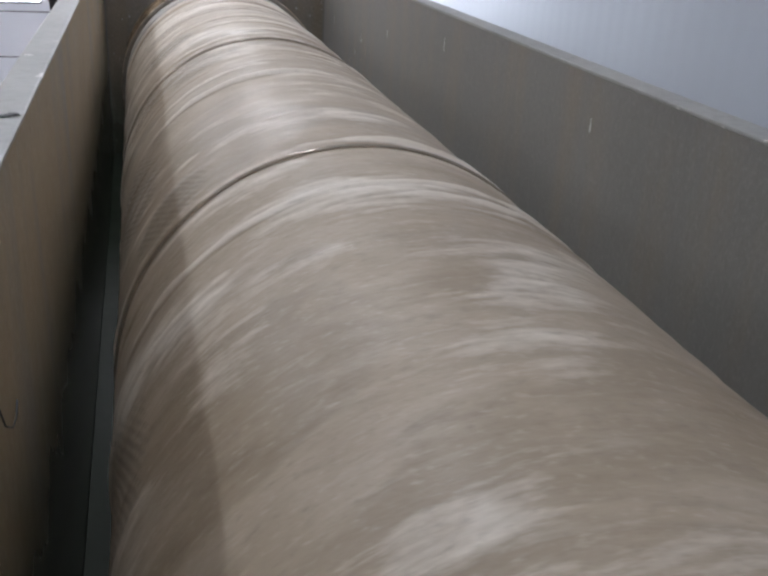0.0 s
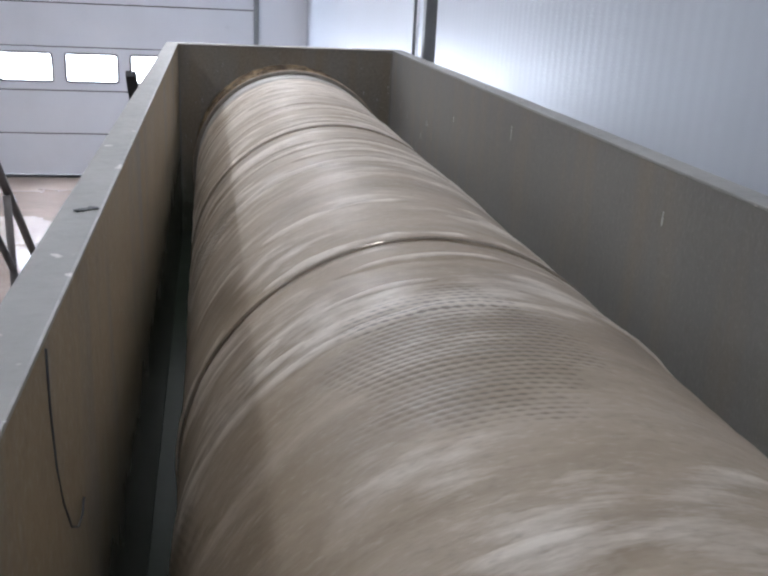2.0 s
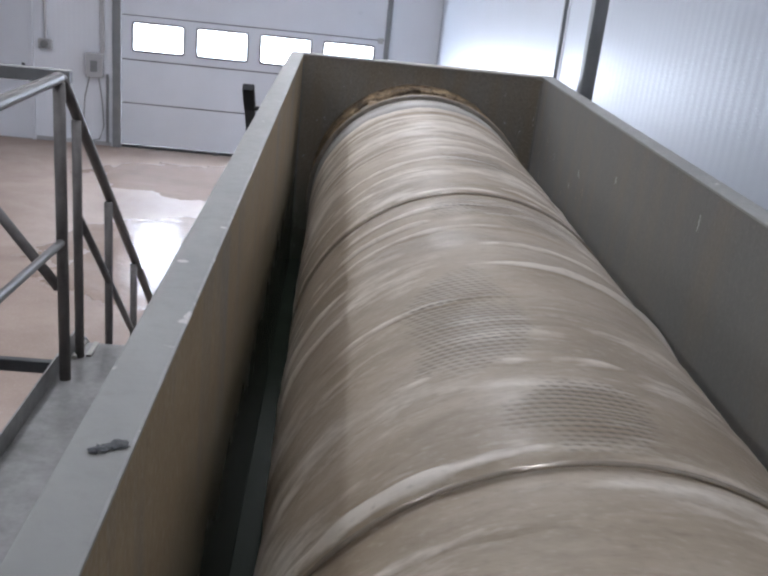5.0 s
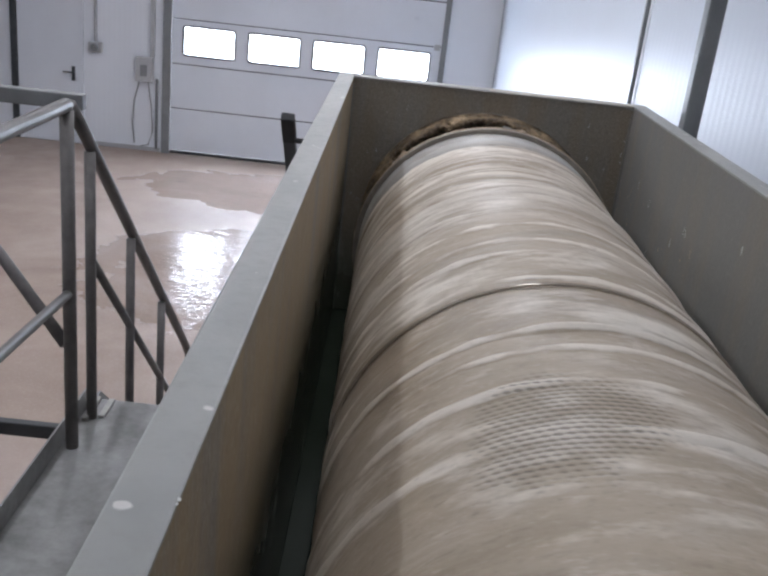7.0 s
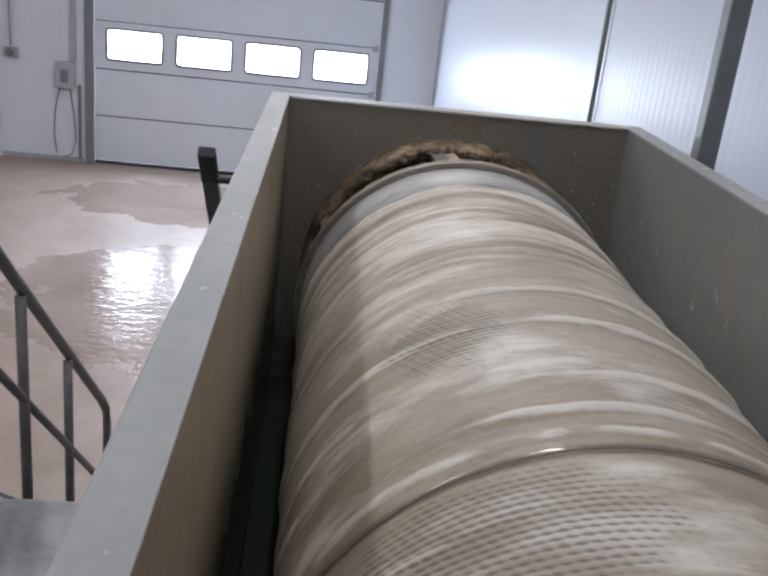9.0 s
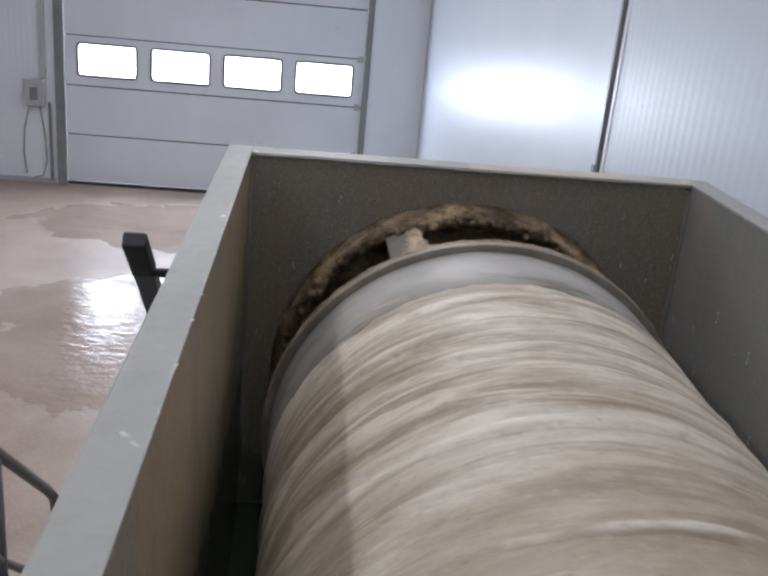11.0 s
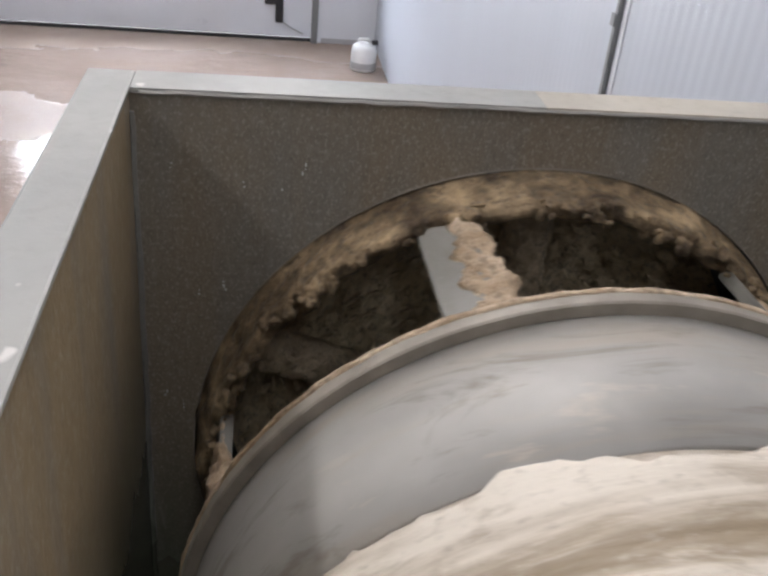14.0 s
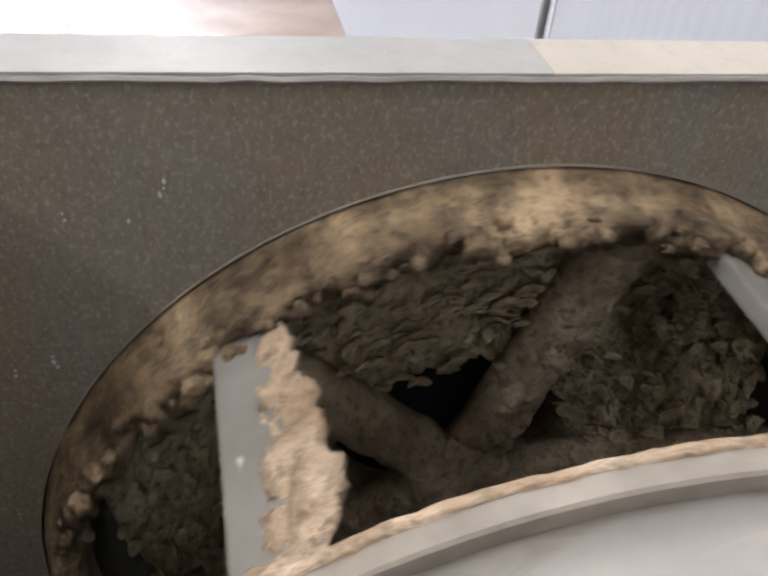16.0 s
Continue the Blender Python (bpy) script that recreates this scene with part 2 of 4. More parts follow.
def mat_crud(name, lo, hi):
    n = Nodes(name)
    v = n.coords()
    a = n.noise(v, 16, 5, 0.65)
    b = n.noise(v, 90, 4, 0.7)
    col = n.ramp(a, [(0.36, lo), (0.50, tuple(0.65 * p + 0.35 * q for p, q in zip(lo, hi))), (0.66, hi)])
    col = n.mix(n.ramp(b, [(0.35, 0.6), (0.5, 0.0)]), col, tuple(c * 0.35 for c in lo))
    return n.finish(col, n.ramp(b, [(0.3, 0.35), (0.7, 0.75)]), 0.0, n.bump(n.math("ADD", a, b), 0.9, 0.01))


def mat_steel():
    """Stainless collar, dulled by lime, brushed round the drum."""
    n = Nodes("stainless")
    ring = n.noise(n.coords((3, 28, 3)), 1.0, 6, 0.65)
    blot = n.noise(n.coords((6, 6, 6)), 1.0, 4)
    col = n.ramp(blot, [(0.3, (0.36, 0.342, 0.316)), (0.7, (0.50, 0.48, 0.448))])
    col = n.mix(n.ramp(ring, [(0.50, 0.0), (0.68, 0.75)]), col, (0.46, 0.405, 0.335))
    smear = n.noise(n.coords((5, 16, 5)), 1.0, 5, 0.65, 0.8)
    col = n.mix(n.ramp(smear, [(0.56, 0.0), (0.66, 0.6)]), col, (0.24, 0.20, 0.15))
    col = n.mix(n.ramp(smear, [(0.33, 0.7), (0.42, 0.0)]), col, (0.60, 0.54, 0.46))
    return n.finish(col, n.ramp(smear, [(0.36, 0.62), (0.5, 0.50), (0.66, 0.60)]), 0.22, n.bump(n.math("ADD", ring, smear), 0.15, 0.002))


def mat_glow(name, color, strength):
    n = Nodes(name)
    return n.finish((0.8, 0.8, 0.8), 0.5, Emission_Color=(*color, 1), Emission_Strength=strength)


def mat_glass():
    n = Nodes("clear_pane")
    return n.finish((0.97, 0.98, 1.0), 0.02, Transmission_Weight=1.0, IOR=1.05)


def mat_water():
    n = Nodes("murky_water")
    v = n.coords()
    h = n.noise(v, 9, 2)
    return n.finish((0.020, 0.025, 0.018), 0.3, 0.0, n.bump(h, 0.2, 0.01), Specular_IOR_Level=0.025)


DRUM, RIMM, FLOOR = mat_drum("drum_coat"), mat_rim("rim_coating", (0.31, 0.31, 0.295), (0.40, 0.395, 0.37)), mat_floor()
RIM_TAN = mat_rim("tan_rim_coating", (0.40, 0.365, 0.31), (0.51, 0.465, 0.395))
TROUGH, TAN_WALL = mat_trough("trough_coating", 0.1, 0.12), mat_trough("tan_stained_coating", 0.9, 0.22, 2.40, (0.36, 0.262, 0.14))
END_WALL = mat_trough("speckled_coating", 0.7, 0.42, 2.15, (0.255, 0.195, 0.130), 1.8)
# light put into one white coat's tone: side walls darker, end walls lighter
PANEL_Y_DIM, PANEL_X_LIT = mat_panel(1, (0.57, 0.603, 0.66)), mat_panel(0, (0.80, 0.82, 0.86))
CRUD = mat_crud("tan_crud", (0.06, 0.036, 0.017), (0.56, 0.405, 0.24))
# inner residue lightened in colour to make up for dim light inside the outlet
INNER_CRUD = mat_crud("inner_crud", (0.52, 0.41, 0.255), (0.87, 0.74, 0.53))
SPOKE_CRUD = mat_crud("spoke_crud", (0.40, 0.30, 0.19), (0.80, 0.66, 0.48))
PALE_CRUD = mat_crud("pale_fibre", (0.40, 0.28, 0.175), (0.78, 0.62, 0.46))
STEEL, WATER, GLASS = mat_steel(), mat_water(), mat_glass()
VANE = mat_plain("vane_steel", (0.36, 0.345, 0.32), 0.45, 0.25, 0.2, 20, 0.2)
WIRE = mat_plain("polished_wire", (0.52, 0.45, 0.37), 0.13, 0.4, 0.12, 30, 0.03)
BAR = mat_rim("limed_bar", (0.15, 0.14, 0.12), (0.30, 0.285, 0.26))
GALV = mat_plain("galvanised_tube", (0.14, 0.128, 0.122), 0.5, 0.2, 0.3, 14, 0.15)
DARK_STEEL = mat_plain("dark_paint", (0.05, 0.055, 0.06), 0.45, 0.0, 0.3, 12, 0.15)
GREY_STEEL = mat_plain("grey_paint", (0.24, 0.245, 0.25), 0.45, 0.2, 0.15, 8, 0.1)
PLATE = mat_plain("tread_plate", (0.255, 0.25, 0.245), 0.48, 0.3, 0.42, 7, 0.3, 40)
WHITE = mat_plain("white_coat", (0.73, 0.755, 0.80), 0.35, 0.0, 0.04, 2, 0.05)
CEILW = mat_plain("ceiling_white", (0.78, 0.78, 0.78), 0.6, 0.0, 0.05, 1.5, 0.05)
CHIP = mat_plain("bare_chip", (0.62, 0.62, 0.60), 0.4, 0.1, 0.1, 30, 0.1)
LIP = mat_plain("limed_steel", (0.30, 0.265, 0.225), 0.5, 0.15, 0.25, 25, 0.3)
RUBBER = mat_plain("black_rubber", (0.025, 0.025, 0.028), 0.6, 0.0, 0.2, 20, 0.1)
PLASTIC = mat_plain("white_plastic", (0.80, 0.80, 0.80), 0.35, 0.0, 0.06, 10, 0.05)
LIGHT_GREY = mat_plain("light_grey_plastic", (0.45, 0.45, 0.46), 0.45, 0.0, 0.08, 10, 0.05)
OUTSIDE = mat_glow("bright_outdoors", (0.86, 0.93, 1.0), 9.0)
TUBE = mat_glow("lamp_diffuser", (0.88, 0.94, 1.0), 8.0)


# ---------------------------------------------------------------- mesh helpers
def part(name, bm, material, parent=None, label="", smooth=False):
    """Links a bmesh as one mesh object, under a thing or a part."""
    me = bpy.data.meshes.new(name)
    if smooth:
        for f in bm.faces:
            f.smooth = True
    bm.to_mesh(me)
    bm.free()
    me.materials.append(material)
    ob = new(name, me)
    ob.parent = parent
    if label:
        tagged(ob, label)
    return ob


def base(name, label, category, at=(0, 0, 0), group="", kind=""):
    """An Empty that carries a thing's parts."""
    ob = new(name)
    ob.empty_display_size = 0.05
    ob.location = at
    return tagged(ob, label, category, group, kind)


def add_box(bm, lo, hi, bevel=0.0, m=None):
    lo, hi = Vector(lo), Vector(hi)
    got = bmesh.ops.create_cube(bm, size=1.0)["verts"]
    for v in got:
        v.co = Vector(((v.co[i] + 0.5) * (hi[i] - lo[i]) + lo[i]) for i in range(3))
    if bevel:
        edges = list({e for v in got for e in v.link_edges})
        out = bmesh.ops.bevel(bm, geom=edges, offset=bevel, segments=2, affect="EDGES", profile=0.6)
        got = list({v for f in out["faces"] for v in f.verts} | {v for v in got if v.is_valid})
    if m is not None:
        bmesh.ops.transform(bm, matrix=m, verts=got)
    return got


def box(lo, hi, bevel=0.0, m=None):
    bm = bmesh.new()
    add_box(bm, lo, hi, bevel, m)
    return bm


def lathe(profile, seg=96, closed=False):
    """A turned form round the y axis from (y, radius) pairs."""
    bm = bmesh.new()
    rings = []
    for y, r in profile:
        rings.append([bm.verts.new((r * math.sin(2 * math.pi * k / seg), y, r * math.cos(2 * math.pi * k / seg))) for k in range(seg)])
    pairs = list(zip(rings, rings[1:])) + ([(rings[-1], rings[0])] if closed else [])
    for a, b in pairs:
        for k in range(seg):
            bm.faces.new((a[k], a[(k + 1) % seg], b[(k + 1) % seg], b[k]))
    bmesh.ops.recalc_face_normals(bm, faces=bm.faces)
    return bm


def lathe_up(profile, seg=32):
    """A round body turned about z; profile rows are (radius, height)."""
    bm = bmesh.new()
    rings = [[bm.verts.new((r * math.cos(2 * math.pi * k / seg), r * math.sin(2 * math.pi * k / seg), z)) for k in range(seg)] for r, z in profile]
    for a, b in zip(rings, rings[1:]):
        for k in range(seg):
            bm.faces.new((a[k], a[(k + 1) % seg], b[(k + 1) % seg], b[k]))
    bmesh.ops.remove_doubles(bm, verts=bm.verts, dist=1e-5)
    bmesh.ops.recalc_face_normals(bm, faces=bm.faces)
    return bm


def add_tube(bm, points, r, seg=12):
    """A round tube along a polyline, with capped ends."""
    pts = [Vector(p) for p in points]
    rings = []
    for i, p in enumerate(pts):
        d = (pts[min(i + 1, len(pts) - 1)] - pts[max(i - 1, 0)]).normalized()
        up = Vector((0, 0, 1)) if abs(d.z) < 0.9 else Vector((1, 0, 0))
        a = d.cross(up).normalized()
        b = d.cross(a)
        rings.append([bm.verts.new(p + r * (a * math.cos(2 * math.pi * k / seg) + b * math.sin(2 * math.pi * k / seg))) for k in range(seg)])
    for s, t in zip(rings, rings[1:]):
        for k in range(seg):
            bm.faces.new((s[k], s[(k + 1) % seg], t[(k + 1) % seg], t[k]))
    bm.faces.new(rings[0])
    bm.faces.new(rings[-1])
    bmesh.ops.recalc_face_normals(bm, faces=bm.faces)


def tube(points, r, seg=12):
    bm = bmesh.new()
    add_tube(bm, points, r, seg)
    return bm


CLUMP_UNIT = None


def clumps(places, rng, lo, hi, squash=(1, 1, 1)):
    """Many small lumps, one mesh: places are points, lo..hi their radius."""
    global CLUMP_UNIT
    if CLUMP_UNIT is None:
        t = bmesh.new()
        bmesh.ops.create_icosphere(t, subdivisions=2, radius=1.0)
        CLUMP_UNIT = ([v.co.copy() for v in t.verts], [[v.index for v in f.verts] for f in t.faces])
        t.free()
    verts, faces = [], []
    cv, cf = CLUMP_UNIT
    for p in places:
        r = rng.uniform(lo, hi)
        rot = Euler((rng.uniform(0, 6), rng.uniform(0, 6), rng.uniform(0, 6))).to_matrix()
        sx = Vector((rng.uniform(0.6, 1.5), rng.uniform(0.6, 1.5), rng.uniform(0.6, 1.2)))
        off = Vector((rng.uniform(0, 50), 0, 0))
        n0 = len(verts)
        for c in cv:
            q = Vector((c.x * sx.x, c.y * sx.y, c.z * sx.z)) * r * (1 + 0.75 * noise.noise(c * 1.7 + off))
            q = rot @ q
            verts.append(Vector(p) + Vector((q.x * squash[0], q.y * squash[1], q.z * squash[2])))
        faces += [[i + n0 for i in f] for f in cf]
    bm = bmesh.new()
    vs = [bm.verts.new(v) for v in verts]
    for f in faces:
        bm.faces.new([vs[i] for i in f])
    return bm


def crust(co, amp, scale, seed=0.0):
    """How far crusted residue stands out at a point."""
    q = co * scale + Vector((seed, 0, 0))
    return amp * (noise.noise(q) + 0.55 * noise.noise(q * 2.3) + 0.3 * noise.noise(q * 5.1))


def wad(lo, hi, rng, amp, seg=44):
    """A soft lumpy wad of fibre filling a long box along y."""
    bm = bmesh.new()
    c = [(a + b) / 2 for a, b in zip(lo, hi)]
    h = [(b - a) / 2 for a, b in zip(lo, hi)]
    seed = rng.uniform(0, 90)
    rings = []
    for i in range(seg + 1):
        u = -1 + 2 * i / seg
        fat = max(0.02, 1 - abs(u) ** 5) * (1.15 - 0.35 * u)
        ring = []
        for k in range(22):
            a = 2 * math.pi * k / 22
            p = Vector((c[0] + h[0] * fat * math.cos(a), c[1] + h[1] * u, c[2] + h[2] * fat * math.sin(a)))
            d = crust(p, amp, 34, seed) + crust(p, 0.35 * amp, 140, seed)
            ring.append(bm.verts.new(p + Vector((math.cos(a), 0, math.sin(a))) * d + Vector((0, 0.5 * d, 0))))
        rings.append(ring)
    for s, t in zip(rings, rings[1:]):
        for k in range(22):
            bm.faces.new((s[k], s[(k + 1) % 22], t[(k + 1) % 22], t[k]))
    bm.faces.new(rings[0])
    bm.faces.new(rings[-1])
    bmesh.ops.recalc_face_normals(bm, faces=bm.faces)
    return bm


# ---------------------------------------------------------------- the hall
def build_hall():
    floor = part("floor", box((LEFT_X - 0.3, BACK_Y - 0.3, -0.2), (WALL_X + 0.3, DOOR_Y + 0.3, 0)), FLOOR)
    tagged(floor, "red-brown screed floor with pools of standing water", "floor", kind="structure")
    # side wall beside the trough: two long runs of panel with an open joint
    east = base("wall_east", "white-coated sandwich panel wall with glossy finish", "wall", kind="structure")
    joint = 2.60
    part("panel", box((WALL_X, joint + 0.012, 0), (WALL_X + 0.2, DOOR_Y + 0.2, CEIL), 0.004), PANEL_Y_DIM, east)
    part("panel", box((WALL_X, BACK_Y - 0.2, 0), (WALL_X + 0.2, joint - 0.012, CEIL), 0.004), PANEL_Y_DIM, east)
    part("joint_gap", box((WALL_X + 0.03, joint - 0.012, 0), (WALL_X + 0.2, joint + 0.012, CEIL)), RUBBER, east, "dark recessed joint")
    part("joint_cover", box((WALL_X - 0.022, joint - 0.014, 0), (WALL_X - 0.001, joint + 0.014, CEIL), 0.004), GREY_STEEL, east, "dark grey joint rail")
    for z in (0.9, 2.2, 3.5):
        part("clamp", box((WALL_X - 0.034, joint - 0.02, z), (WALL_X - 0.0225, joint + 0.02, z + 0.05), 0.004), GREY_STEEL, east)
    part("joint_strip", box((WALL_X - 0.006, joint - 0.075, 0), (WALL_X + 0.001, joint - 0.045, CEIL), 0.002), WHITE, east)
    # gate wall with its opening
    d0, d1, dh = -3.444, 0.316, 3.12
    north = base("wall_north", "white panel wall around the sectional gate", "wall", kind="structure")
    part("panel", box((d1 + 0.03, DOOR_Y, 0), (WALL_X - 0.002, DOOR_Y + 0.2, CEIL)), PANEL_X_LIT, north)
    part("panel", box((LEFT_X, DOOR_Y, 0), (d0 - 0.03, DOOR_Y + 0.2, CEIL)), PANEL_X_LIT, north)
    part("panel", box((d0 - 0.03, DOOR_Y + 0.002, dh), (d1 + 0.03, DOOR_Y + 0.2, CEIL)), PANEL_X_LIT, north)
    part("plinth", box((LEFT_X, DOOR_Y - 0.012, 0), (d0 - 0.14, DOOR_Y - 0.002, 0.06), 0.003), LIGHT_GREY, north)
    part("plinth", box((d1 + 0.12, DOOR_Y - 0.012, 0), (WALL_X - 0.002, DOOR_Y - 0.002, 0.06), 0.003), LIGHT_GREY, north)
    west = part("wall_west", box((LEFT_X - 0.2, BACK_Y - 0.2, 0), (LEFT_X, DOOR_Y + 0.2, CEIL)), PANEL_Y_DIM)
    tagged(west, "white sandwich panel wall", "wall", kind="structure")
    south = part("wall_south", box((LEFT_X, BACK_Y - 0.2, 0), (WALL_X, BACK_Y, CEIL)), PANEL_X_LIT)
    tagged(south, "white sandwich panel wall", "wall", kind="structure")
    ceil = part("ceiling", box((LEFT_X - 0.2, BACK_Y - 0.2, CEIL), (WALL_X + 0.2, DOOR_Y + 0.2, CEIL + 0.2)), CEILW)
    tagged(ceil, "plain white ceiling", "ceiling", kind="structure")
    out = part("backdrop", box((-9, 16, -1), (6, 16.1, 6)), OUTSIDE)
    tagged(out, "bright overcast outdoors behind the gate windows", "sky", kind="structure")
    # lamp bodies out of view, the added far pair among them
    for lx, ly, _ in LAMPS:
        lamp = base("ceiling_lamp", "white fluorescent batten on the ceiling", "lamp", (lx, ly, CEIL), "ceiling lamps")
        part("housing", box((-0.08, -0.8, -0.06), (0.08, 0.8, 0), 0.01), WHITE, lamp)
        part("diffuser", box((-0.06, -0.77, -0.1), (0.06, 0.77, -0.062), 0.015), TUBE, lamp)


def rounded_rect(w, h, r, seg=5):
    pts = []
    for cx, cz, a0 in ((w - r, h - r, 0), (r, h - r, 90), (r, r, 180), (w - r, r, 270)):
        for k in range(seg + 1):
            a = radians(a0 + 90 * k / seg)
            pts.append((cx + r * math.cos(a), cz + r * math.sin(a)))
    return pts


def frame_ring(x0, z0, w, h, r, grow, y0, y1):
    """A rounded frame round an opening, standing in the xz plane."""
    bm = bmesh.new()
    inner = rounded_rect(w, h, r)
    outer = [(x - grow, z - grow) for x, z in rounded_rect(w + 2 * grow, h + 2 * grow, r + grow)]
    loops = [[bm.verts.new((x0 + x, y, z0 + z)) for x, z in pts] for pts, y in ((inner, y0), (outer, y0), (outer, y1), (inner, y1))]
    n = len(inner)
    for a, b in zip(loops, loops[1:] + loops[:1]):
        for k in range(n):
            bm.faces.new((a[k], a[(k + 1) % n], b[(k + 1) % n], b[k]))
    bmesh.ops.recalc_face_normals(bm, faces=bm.faces)
    return bm


def panel_with_holes(x0, x1, z0, z1, holes, y0, y1):
    """A gate section with window holes: two rails and the stiles between the holes."""
    bm = bmesh.new()
    hz, h = holes[0][2] + 0.01, holes[0][3] - 0.02
    add_box(bm, (x0, y0, z0), (x1, y1, hz))
    add_box(bm, (x0, y0, hz + h), (x1, y1, z1))
    edges = [x0] + [e for hx, w, _, _ in holes for e in (hx + 0.01, hx + w - 0.01)] + [x1]
    for a, b in zip(edges[::2], edges[1::2]):
        add_box(bm, (a, y0, hz), (b, y1, hz + h))
    return bm


def build_gate():
    d0, d1 = -3.444, 0.316
    y = DOOR_Y + 0.012
    gate = base("sectional_gate", "closed white sectional gate with four rounded windows", "gate", kind="structure")
    lines = (0.045, 0.662, 1.288, 1.904, 2.51, 3.116)
    for k, (z0, z1) in enumerate(zip(lines, lines[1:])):
        if k == 2:
            holes = [(-3.287 + 0.91 * i, 0.731, 1.413, 0.402) for i in range(4)]
            pan = part("section", panel_with_holes(d0, d1, z0 + 0.008, z1 - 0.008, holes, y, y + 0.045), WHITE, gate)
            for hx, w, hz, h in holes:
                win = part("window", frame_ring(hx + 0.012, hz + 0.012, w - 0.024, h - 0.024, 0.035, 0.022, y - 0.012, y + 0.05), RUBBER, pan, "black rubber window frame")
                pane = part("pane", box((hx + 0.005, y + 0.02, hz + 0.005), (hx + w - 0.005, y + 0.026, hz + h - 0.005)), GLASS, pan, "clear acrylic pane")
                pane.visible_shadow = False
        else:
            part("section", box((d0, y, z0 + 0.008), (d1, y + 0.009, z1 - 0.008), 0.003), WHITE, gate)
    for z in lines[1:-1]:
        part("joint_seal", box((d0 + 0.002, y + 0.046, z - 0.03), (d1 - 0.002, y + 0.058, z + 0.03)), RUBBER, gate, "dark joint between sections")
    part("seal", box((d0, y - 0.005, 0.004), (d1, y + 0.05, 0.046), 0.006), RUBBER, gate, "black rubber floor seal")
    for x0, x1 in ((d0 - 0.11, d0 + 0.005), (d1 - 0.005, d1 + 0.07)):
        part("guide_rail", box((x0, DOOR_Y - 0.06, 0), (x1, DOOR_Y - 0.004, 3.3), 0.008), GREY_STEEL, gate, "grey steel guide rail")
    for hz in (0.66, 1.29, 1.9):
        part("hinge", box((d1 - 0.1, y - 0.02, hz - 0.04), (d1 - 0.02, y - 0.001, hz + 0.04), 0.004), LIGHT_GREY, gate)
    handle = part("handle", box((-0.25, y - 0.05, 0.43), (-0.03, y - 0.001, 0.51), 0.015), RUBBER, gate, "black pull handle with lock")
    part("handle_grip", box((-0.12, y - 0.06, 0.22), (-0.03, y - 0.02, 0.44), 0.015), RUBBER, handle)
    part("pull_cord", tube([(-0.05, y - 0.03, 0.24), (0.08, y - 0.02, 0.16), (0.22, y - 0.015, 0.09)], 0.008, 6), LIGHT_GREY, handle)


